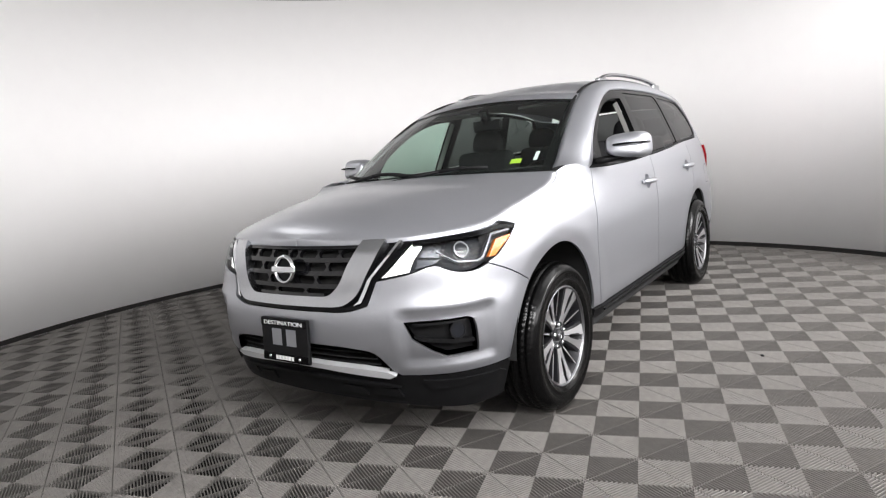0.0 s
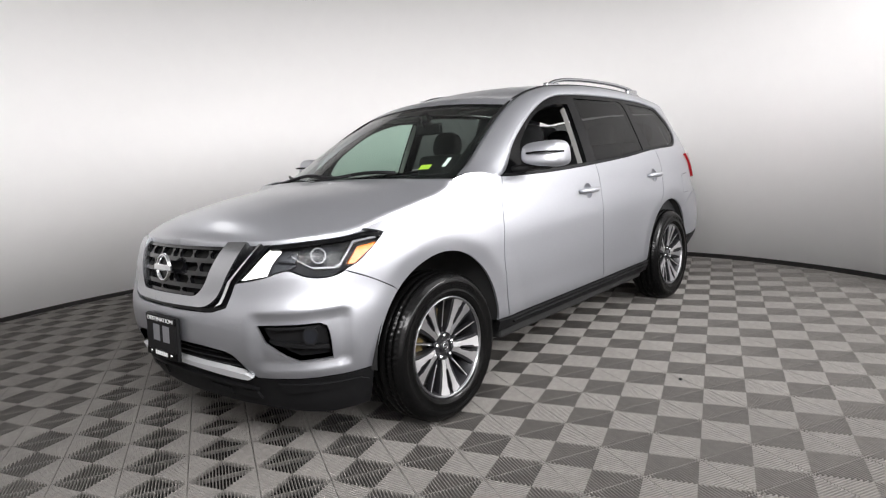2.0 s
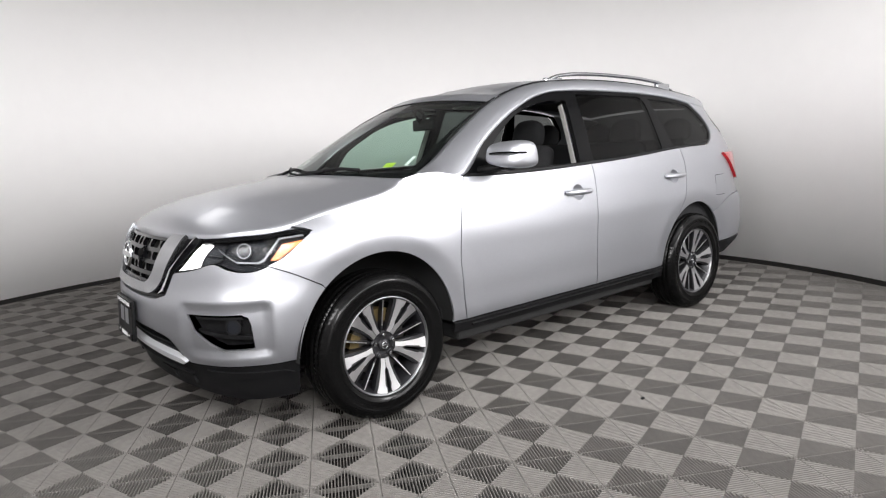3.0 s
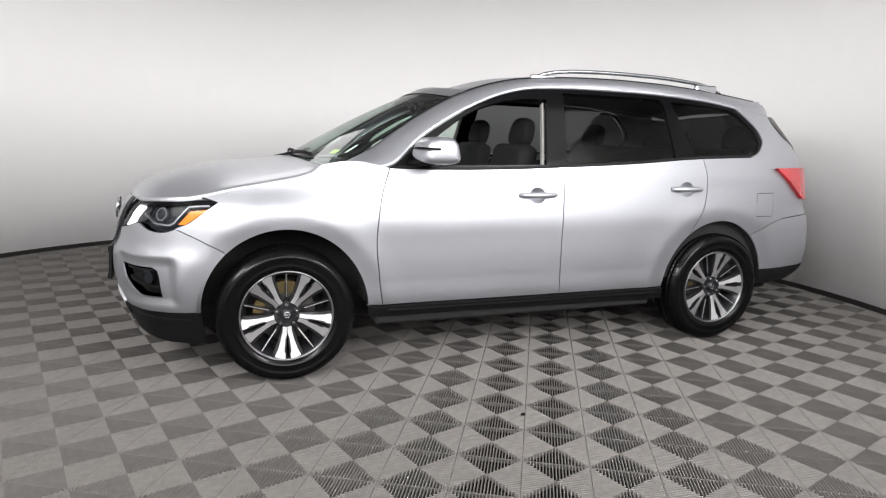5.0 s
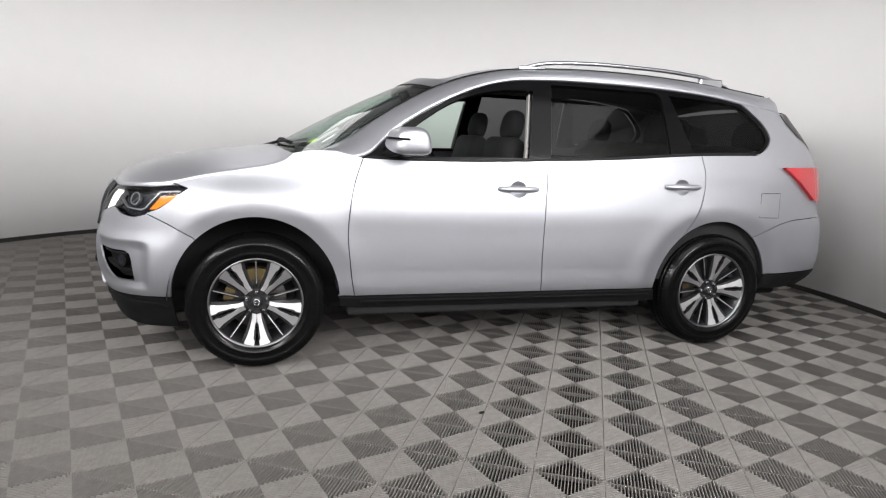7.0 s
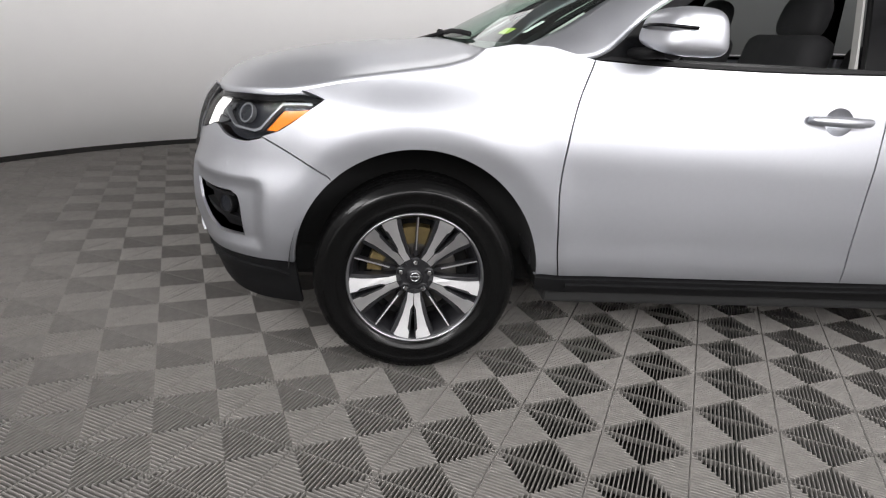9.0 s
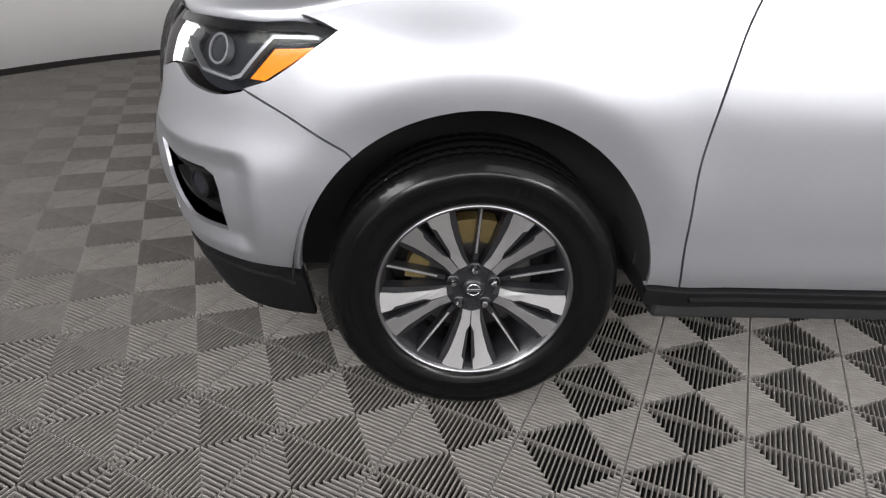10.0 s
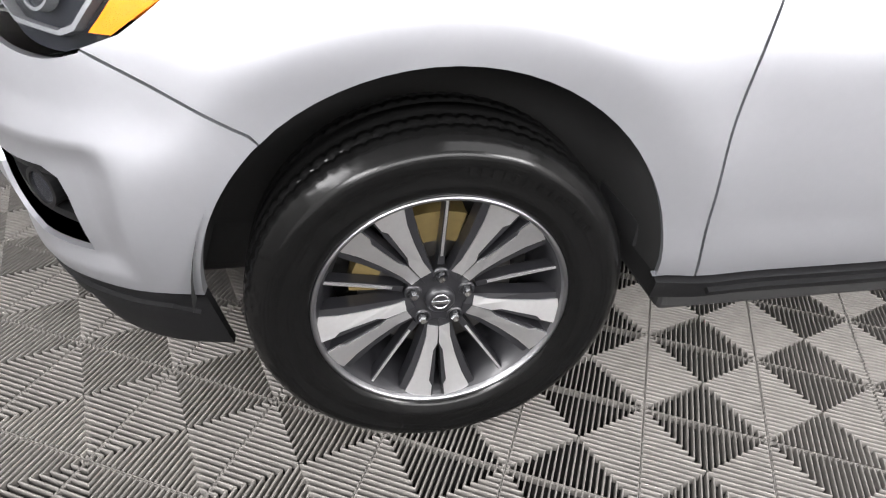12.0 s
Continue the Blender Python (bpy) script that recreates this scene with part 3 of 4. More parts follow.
    # headlamp: housing, running light, projector, amber reflector, clear cover
    whole = lamp_low + lamp_tip[1:] + lamp_top[1:] + line((-0.93, 0.984), (-1.106, 0.824))
    house = panel("headlamp", whole, LAMP_DARK, car, one, sink=0.045, lip=-0.040, label="dark projector headlamp with lit running light")
    panel("running_light", line((-1.098, 0.834), (-0.955, 0.855), (-0.930, 0.905), (-0.885, 0.968), (-0.935, 0.976), (-1.0, 0.925)), LIT, house, one, sink=0.022, lip=0.02, label="lit white running light")
    panel("reflector", line((-0.90, 0.915), (-0.80, 0.905), (-0.775, 0.965), (-0.86, 0.968)), LAMP_BOWL, house, one, sink=0.030, lip=0.012)
    panel("reflector", line((-0.925, 0.865), (-0.82, 0.885), (-0.79, 0.90), (-0.91, 0.908)), LAMP_BOWL, house, one, sink=0.030, lip=0.012)
    blade = line((-0.815, 0.930), (-0.705, 0.874), (-0.60, 0.866), (-0.570, 0.876), (-0.488, 0.966), (-0.375, 0.976))
    panel("chrome_blade", blade + [(p[0] - 0.006, p[1] + 0.013) for p in blade[::-1]], LAMP_TRIM, house, one, sink=0.010, lip=0.02, grid=0.012)
    panel("amber_reflector", line((-0.545, 0.878), (-0.482, 0.950), (-0.385, 0.962), (-0.40, 0.945), (-0.505, 0.876)), AMBER, house, one, sink=0.006, lip=0.02, label="orange side reflector")
    ring = [(-0.672 + 0.038 * math.cos(t), 0.932 + 0.036 * math.sin(t)) for t in np.linspace(0, 2 * math.pi, 28, endpoint=False)]
    core = [(-0.672 + 0.033 * math.cos(t), 0.932 + 0.031 * math.sin(t)) for t in np.linspace(0, 2 * math.pi, 28, endpoint=False)]
    panel("projector_ring", ring, LAMP_TRIM, house, one, holes=[core], sink=0.020, lip=0.02, gap=0, grid=0.01)
    panel("projector_lens", core, LENS_GLASS, house, one, sink=0.024, lip=0.0, gap=0, grid=0.012)
    panel("lamp_brow", lamp_top + [(p[0], p[1] - 0.024) for p in lamp_top[::-1]], GLOSS_BLACK, house, one, sink=0.006, lip=0.015)
    cov = panel("lamp_cover", whole, LAMP_CLEAR, house, one, sink=0.001, lip=0.0)
    cov.visible_shadow = False
    # tail lamp
    panel("tail_lamp", line((3.363, 1.196), (3.66, 1.200), (3.93, 1.190), (3.97, 1.10), (3.90, 0.975), (3.78, 0.962), (3.70, 0.975), (3.522, 1.096)), RED_LENS, car, one, sink=-0.024, lip=0.03, label="red wraparound tail lamp")
    # fuel flap on the left quarter
    if s > 0:
        flap = line((3.181, 1.028), (3.342, 1.030), (3.333, 0.868), (3.169, 0.871))
        panel("flap_gap", clean(flap, -0.004), BLACK_PLASTIC, car, one, sink=-0.0008, lip=0)
        panel("fuel_flap", flap, PAINT, car, one, sink=-0.002, lip=0.004)
    # wheel housing
    for cx, a, b in (ARCH_F, ARCH_R):
        ring = [(cx + (a + 0.012) * math.cos(t), 0.372 + (b + 0.012) * math.sin(t)) for t in np.linspace(0.04, math.pi - 0.04, 40)]
        rows = [[(x, s * -y, z) for x, z in ring] for y in (0.91, 0.88, 0.60)]
        rows.append([(cx, s * -0.60, 0.4)] * 40)
        part("wheel_housing", grid_mesh("wheel_housing", rows, True, flip=s > 0), INNER_BLACK, car)

# noses and tails that run across the car
grille_in = line((UF, 0.987), (-1.40, 0.987), (-1.183, 0.987)) + curve((-1.183, 0.987), (-1.24, 0.90), (-1.30, 0.797), (-1.346, 0.762), (-1.42, 0.757)) + line((-1.42, 0.757), (UF, 0.757))
panel("grille_backing", grille_in, INNER_BLACK, car, BOTH, sink=0.05, lip=0, gap=-0.01)
v_in = curve((-1.183, 0.987), (-1.24, 0.90), (-1.30, 0.797), (-1.346, 0.762), (-1.42, 0.757)) + line((-1.42, 0.757), (UF, 0.757))
v_out = line((UF, 0.713), (-1.32, 0.714)) + curve((-1.32, 0.714), (-1.26, 0.722), (-1.215, 0.748), (-1.14, 0.86), (-1.065, 0.987))
panel("grille_surround", v_in + v_out + [(-1.12, 0.987)], SATIN, car, BOTH, sink=-0.014, lip=0.06, gap=0, label="satin silver V-shaped grille surround")
panel("surround_gap", v_out[::-1] + line((UF, 0.698), (-1.30, 0.698), (-1.235, 0.702), (-1.145, 0.727), (-1.112, 0.822), (-0.93, 0.984), (-1.0, 0.988)), GLOSS_BLACK, car, BOTH, sink=0.012, lip=0.0, gap=0)
for s in BOTH:
    panel("chrome_strip", line((-1.000, 0.984), (-0.985, 0.984), (-1.125, 0.835), (-1.175, 0.735), (-1.215, 0.722), (-1.19, 0.74), (-1.145, 0.83)), CHROME, car, (s,), sink=-0.004, lip=0.02, gap=0)
for k, (z0, z1) in enumerate(((0.962, 0.975), (0.905, 0.925), (0.848, 0.868), (0.792, 0.812), (0.758, 0.772))):
    end = np.interp((z0 + z1) / 2, (0.757, 0.80, 0.90, 0.987), (-1.40, -1.30, -1.24, -1.185))
    panel("grille_bar", line((UF, z0), (end, z0), (end, z1), (UF, z1)), GRILLE_BLACK, car, BOTH, sink=0.004, lip=0.03, gap=0)
for k, (z0, z1) in enumerate(((0.925, 0.962), (0.868, 0.905), (0.812, 0.848), (0.772, 0.792))):
    end = np.interp(z0, (0.757, 0.80, 0.90, 0.987), (-1.40, -1.30, -1.24, -1.185))
    u = UF + 0.035 + (0.064 if k % 2 else 0.0)
    while u < end - 0.03:
        zm = (z0 + z1) / 2
        for s in BOTH:
            panel("grille_link", line((u - 0.017, z0), (u + 0.017, z0), (u + 0.004, zm), (u + 0.017, z1), (u - 0.017, z1), (u - 0.004, zm), step=0.05), GRILLE_BLACK, car, (s,), sink=0.010, lip=0.02, gap=0, grid=0.05)
        u += 0.128
# emblem: a plain ring and bar
emb = part("emblem", lathe("emblem", [(0.050, 0.0), (0.053, -0.010), (0.058, -0.013), (0.064, -0.010), (0.067, 0.0)], 48), CHROME, car, "plain chrome ring emblem with a bar", at=pose(-0.922, 0, 0.878, -8, 0, -90))
part("emblem_bar", box_mesh(-0.078, 0.078, -0.014, 0.002, -0.015, 0.015, 0.005), CHROME, emb)
part("emblem_back", lathe("emblem_back", [(0.0, 0.002), (0.052, 0.002)], 40), GLOSS_BLACK, emb)

bumper_low = line((-0.448, 0.408), (-0.60, 0.406), (-1.03, 0.408), (-1.066, 0.436)) + curve((-1.066, 0.436), (-1.13, 0.512), (-1.25, 0.535), (-1.455, 0.545)) + line((-1.455, 0.545), (UF, 0.548))
bumper = line((UF, 0.695), (-1.30, 0.695), (-1.232, 0.700), (-1.148, 0.722), (-1.106, 0.822)) + lamp_low[1:-2] + bumper_seam + arch(*ARCH_F, a_front, arch_angle(ARCH_F, (-0.446, 0.408)) % 360) + bumper_low
fog_hole = line((-0.985, 0.648), (-0.70, 0.648)) + curve((-0.70, 0.648), (-0.672, 0.636), (-0.660, 0.60)) + line((-0.660, 0.60), (-0.652, 0.488), (-0.81, 0.486), (-0.868, 0.512), (-0.957, 0.575))
nose = panel("front_bumper", bumper, PAINT, car, BOTH, holes=[fog_hole], lip=0.02, grid=0.022, label="silver front bumper with black lower edge")
for s in BOTH:
    pocket = panel("fog_pocket", fog_hole, BLACK_PLASTIC, car, (s,), sink=0.045, lip=-0.036, gap=0.003)
    panel("fog_fin", line((-0.96, 0.578), (-0.80, 0.56), (-0.66, 0.545), (-0.655, 0.52), (-0.81, 0.535), (-0.94, 0.556)), BLACK_PLASTIC, pocket, (s,), sink=0.022, lip=0.03)
    panel("fog_brow", line((-0.955, 0.640), (-0.70, 0.640), (-0.69, 0.625), (-0.94, 0.622)), BLACK_PLASTIC, pocket, (s,), sink=0.014, lip=0.03)
    rim = [(-0.745 + 0.040 * math.cos(t), 0.592 + 0.040 * math.sin(t)) for t in np.linspace(0, 2 * math.pi, 24, endpoint=False)]
    core = [(-0.745 + 0.032 * math.cos(t), 0.592 + 0.032 * math.sin(t)) for t in np.linspace(0, 2 * math.pi, 24, endpoint=False)]
    panel("fog_ring", rim, BLACK_PLASTIC, pocket, (s,), holes=[core], sink=0.012, lip=0.03, gap=0, grid=0.01)
    panel("fog_lens", core, LENS_GLASS, pocket, (s,), sink=0.016, lip=0, gap=0, grid=0.012)
intake = line((UF, 0.548), (-1.455, 0.545), (-1.25, 0.535), (-1.13, 0.512), (-1.066, 0.436), (-1.10, 0.42), (-1.42, 0.44), (UF, 0.445))
panel("intake_backing", intake, INNER_BLACK, car, BOTH, sink=0.06, lip=-0.06)
for z in (0.522, 0.492, 0.464):
    panel("intake_slat", line((UF, z), (-1.12 - (z - 0.45) * 0.3, z - 0.012), (-1.12 - (z - 0.45) * 0.3, z - 0.020), (UF, z - 0.009)), BLACK_PLASTIC, car, BOTH, sink=0.020, lip=0.03, gap=0)
panel("skid_strip", line((UF, 0.462), (-1.42, 0.457), (-1.2, 0.448), (-1.085, 0.434), (-1.046, 0.414), (-1.084, 0.396), (-1.42, 0.424), (UF, 0.432)), STRIP, car, BOTH, sink=-0.012, lip=0.03, label="satin silver skid strip")
panel("lower_bumper", line((UF, 0.431), (-1.42, 0.424), (-1.084, 0.398), (-1.03, 0.404), (-0.60, 0.402), (-0.448, 0.404)) + line((-0.443, 0.30), (-0.440, 0.216), (-0.66, 0.216), (-1.05, 0.255), (-1.42, 0.27), (UF, 0.27)), BLACK_PLASTIC, car, BOTH, sink=0.004, lip=0.018, label="black plastic lower bumper")
panel("skirt_ledge", line((UF, 0.392), (-1.42, 0.388), (-1.10, 0.366), (-1.04, 0.352), (-1.12, 0.346), (-1.42, 0.366), (UF, 0.370)), BLACK_PLASTIC, car, BOTH, sink=-0.012, lip=0.02)
for s in BOTH:
    for a, b in ((-1.36, -1.24), (-1.18, -1.06)):
        panel("skirt_block", line((a, 0.352), (b, 0.340), (b + 0.02, 0.300), (a - 0.02, 0.308)), BLACK_PLASTIC, car, (s,), sink=-0.008, lip=0.014)
    panel("skirt_flank", line((-0.93, 0.385), (-0.52, 0.372), (-0.47, 0.350), (-0.90, 0.330)), BLACK_PLASTIC, car, (s,), sink=-0.006, lip=0.012)
panel("rear_bumper", line((UR, 0.872), (4.1, 0.868), (3.70, 0.862)) + curve((3.70, 0.862), (3.4, 0.838), (3.148, 0.738)) + arch(*ARCH_R, arch_angle(ARCH_R, (3.148, 0.738)), arch_angle(ARCH_R, (3.292, 0.483))) + line((3.292, 0.483), (3.78, 0.492), (UR, 0.492)), PAINT, car, BOTH)
panel("rear_lower_bumper", line((3.292, 0.478), (3.78, 0.486), (UR, 0.488), (UR, 0.35), (3.88, 0.37), (3.26, 0.375)), BLACK_PLASTIC, car, BOTH, sink=-0.004, lip=0.05)
panel("tailgate", line((UR, 0.88), (4.106, 0.876), (4.106, 1.26), (UR, 1.26)), PAINT, car, BOTH)
panel("rear_window", line((UR, 1.27), (4.11, 1.27), (3.66, 1.40), (3.50, 1.552), (UR, 1.60)), PRIVACY, car, BOTH, sink=-0.004, lip=0.01)
# dark layer behind the shut lines
panel("inner_body", line((-0.55, 0.42), (-0.55, 0.98), (-0.1, 1.06), (0.3, 1.12), (3.2, 1.2), (4.1, 1.2), (4.1, 0.5), (3.34, 0.45)) + arch(2.872, 0.46, 0.50, 2, 178) + line((2.40, 0.40), (0.48, 0.40)) + arch(0.0, 0.478, 0.512, 2, 178), INNER_BLACK, car, BOTH, sink=0.03, lip=0, gap=0)
part("underbody", box_mesh(-0.75, 3.75, -0.58, 0.58, 0.24, 0.40, 0.03), INNER_BLACK, car)
part("underbody", box_mesh(0.50, 2.40, -0.88, 0.88, 0.27, 0.38, 0.02), INNER_BLACK, car)

# bonnet
eu = np.array([UF, -1.5, -1.35, -1.2, -1.05, -0.9, -0.78, -0.66, -0.56, -0.47, -0.40, -0.277, -0.06, 0.11, 0.165, 0.20])
ez = np.array([0.990, 0.990, 0.990, 0.991, 0.991, 0.992, 0.996, 1.001, 1.006, 1.014, 1.028, 1.059, 1.101, 1.137, 1.159, 1.192])
edge = shell(eu, ez)
es = np.r_[0, np.cumsum(np.linalg.norm(np.diff(edge, axis=0), axis=1))]
edge = hermite(es, edge, np.linspace(0, es[-1], 90))
edge[:, 1] = np.minimum(edge[:, 1] + 0.003, -0.001)
mid_x, mid_z = np.array([-0.86, -0.835, -0.80, -0.74, -0.62, -0.45, -0.2, 0.05, 0.25]), np.array([0.985, 1.000, 1.030, 1.065, 1.105, 1.138, 1.172, 1.196, 1.208])
rows = []
for x, y, z in edge:
    zc = max(float(hermite(mid_x, mid_z, x)), z)
    row = []
    for v in np.linspace(-1, 1, 49):
        a = abs(v)
        bow = -0.10 * (1 - v * v) * ease(-0.05, 0.2, x)
        crease = 0.010 * ease(0.78, 0.66, a) * ease(-0.7, -0.3, x)
        row.append((x + bow, v * y, z + (zc - z) * (1 - a ** 2.6) + crease * (1 - a)))
    row = [(row[0][0], row[0][1] * 0.985, row[0][2] - 0.03)] + row + [(row[-1][0], row[-1][1] * 0.985, row[-1][2] - 0.03)]
    rows.append(row)
rows.insert(0, [(p[0] + 0.012, p[1], p[2] - 0.03) for p in rows[0]])
rows.append([(p[0] + 0.004, p[1], p[2] - 0.03) for p in rows[-1]])
hood = part("bonnet", grid_mesh("bonnet", rows, True, flip=False), PAINT, car)

# windscreen, cowl and wipers
NB = 33


def screen_row(w):
    row = []
    for v in np.linspace(-1, 1, NB):
        b = np.array([0.36 - 0.27 * (1 - v * v), -0.762 * v, 1.212 - 0.004 * (1 - v * v)])
        t = np.array([1.13 - 0.07 * (1 - v * v), -0.632 * v, 1.643 + 0.055 * (1 - v * v)])
        p = b * (1 - w) + t * w
        row.append(p + np.array([-0.5, 0, 0.86]) * 0.020 * math.sin(math.pi * max(w, 0)))
    return row


ws = np.array([screen_row(w) for w in np.linspace(-0.06, 0.875, 25)])
screen = part("windscreen", grid_mesh("windscreen", ws, True, flip=False), CLEAR, car, "clear green-tinted windscreen")
screen.visible_shadow = False
inner = ws + np.array([0.003, 0, -0.006])
part("screen_border", grid_mesh("screen_border", inner[:, :2], True), GLOSS_BLACK, screen)
part("screen_border", grid_mesh("screen_border", inner[:, -2:], True), GLOSS_BLACK, screen)
part("screen_border", grid_mesh("screen_border", inner[-2:], True), GLOSS_BLACK, screen)
part("screen_border", grid_mesh("screen_border", inner[:3], True), GLOSS_BLACK, screen)
part("cowl", grid_mesh("cowl", [[(0.20 - 0.16 * (1 - v * v) - 0.06, -0.75 * v, 1.165) for v in np.linspace(-1, 1, 25)], [(0.44 - 0.27 * (1 - v * v), -0.78 * v, 1.188) for v in np.linspace(-1, 1, 25)]], True), BLACK_PLASTIC, car)
for y0, y1 in ((-0.45, 0.20), (0.10, 0.72)):
    q = [(0.27 - 0.25 * (1 - (y / 0.76) ** 2) + 0.09, y, 1.235 + 0.01 * math.sin(k)) for k, y in enumerate(np.linspace(y0, y1, 8))]
    wip = part("wiper", tube("wiper", q, 0.007, 6, 1.6), BLACK_PLASTIC, car)
    part("wiper_arm", tube("wiper_arm", [(0.16 - 0.2 * (1 - (y1 / 0.76) ** 2) + 0.05, y1 - 0.1, 1.20), q[3]], 0.009, 6), BLACK_PLASTIC, wip)
for i, j, w, h, mt, nm in ((4, 28, 0.060, 0.045, STICKER_GREEN, "sticker"), (5, 30, 0.022, 0.085, STICKER_WHITE, "sticker")):
    p, ux, uz = Vector(ws[i, j]), Vector(ws[i, j + 1] - ws[i, j - 1]).normalized(), Vector(ws[i + 1, j] - ws[i - 1, j]).normalized()
    n = Vector((0.4, 0, -0.9)) * 0.004
    q = [p + n + ux * (a * w / 2) + uz * (b * h / 2) for a, b in ((-1, -1), (1, -1), (1, 1), (-1, 1))]
    part(nm, raw_mesh(nm, q, [(0, 1, 2, 3)]), mt, screen, "yellow-green inspection sticker" if w > 0.03 else "white barcode sticker")

# roof: a lip that runs on from the windscreen, then the crown
rows = [[tuple(p + np.array([-0.002, 0, 0.004])) for p in screen_row(w)] for w in (0.868, 0.90, 0.935, 0.965)]
for w in np.linspace(0, 1, 46):
    row = []
    for v in np.linspace(-1, 1, 33):
        x0, x1 = 1.13 - 0.07 * (1 - v * v), 3.46 + 0.26 * (1 - v * v)
        x = x0 + (x1 - x0) * w
        ze = float(hermite(np.array([0.98, 1.13, 1.45, 1.75, 2.35, 3.0, 3.46, 3.72]), np.array([1.640, 1.640, 1.716, 1.744, 1.751, 1.711, 1.661, 1.628]), x))
        ye = float(np.interp(x, (1.13, 1.45, 3.0, 3.46), (0.632, 0.615, 0.603, 0.578)))
        row.append((x, -ye * v, ze + 0.045 * (1 - v * v) ** 0.8 * (1 if x < 3 else 0.85)))
    rows.append(row)
part("roof", grid_mesh("roof", rows, True, flip=True), PAINT, car)
part("spoiler_edge", tube("spoiler_edge", [rows[-1][k] for k in range(0, 33, 2)], 0.012, 6), PAINT, car)

# number plate holder
plate = part("plate_holder", box_mesh(-0.155, 0.155, -0.014, 0.006, 0.0, 0.205, 0.006), BLACK_PLASTIC, car, "black dealer plate holder with white lettering", at=pose(-0.972, 0, 0.455, -4, 0, -90))
for x in (-0.048, 0.048):
    part("plate_opening", box_mesh(x - 0.032, x + 0.032, -0.0158, -0.012, 0.078, 0.155, 0.001), PAINT, plate, "cut-out that shows the silver bumper")
part("plate_rim", box_mesh(-0.150, 0.150, -0.018, -0.012, 0.168, 0.202, 0.002), GLOSS_BLACK, plate)
part("plate_rim", box_mesh(-0.150, 0.150, -0.018, -0.012, 0.003, 0.038, 0.002), GLOSS_BLACK, plate)
txt = bpy.data.curves.new("lettering", "FONT")
txt.body, txt.size, txt.align_x, txt.extrude = "DESTINATION", 0.027, "CENTER", 0.0006
txt.materials.append(TEXT_WHITE)
ob = new("lettering", txt)
ob.parent = plate
ob.matrix_basis = pose(0, -0.0186, 0.174, 90, 0, 0) @ Matrix.Diagonal((1.5, 1, 1, 1))
for k in range(6):
    x = -0.052 + k * 0.021
    part("print_bar", box_mesh(x - 0.008, x + 0.008, -0.0192, -0.0178, 0.012, 0.031), TEXT_WHITE, plate)
for x in (-0.10, 0.10):
    part("screw", lathe("screw", [(0.0, -0.004), (0.006, -0.004), (0.008, 0.0)], 14), CHROME, plate, at=pose(x, -0.0180, 0.022))

# wheels
FACE = -0.066


def spoke_y(r):
    return FACE - 0.028 * max((r - 0.06) / 0.17, 0) ** 1.3


def polar(r, deg):
    return (r * math.cos(radians(deg)), r * math.sin(radians(deg)))


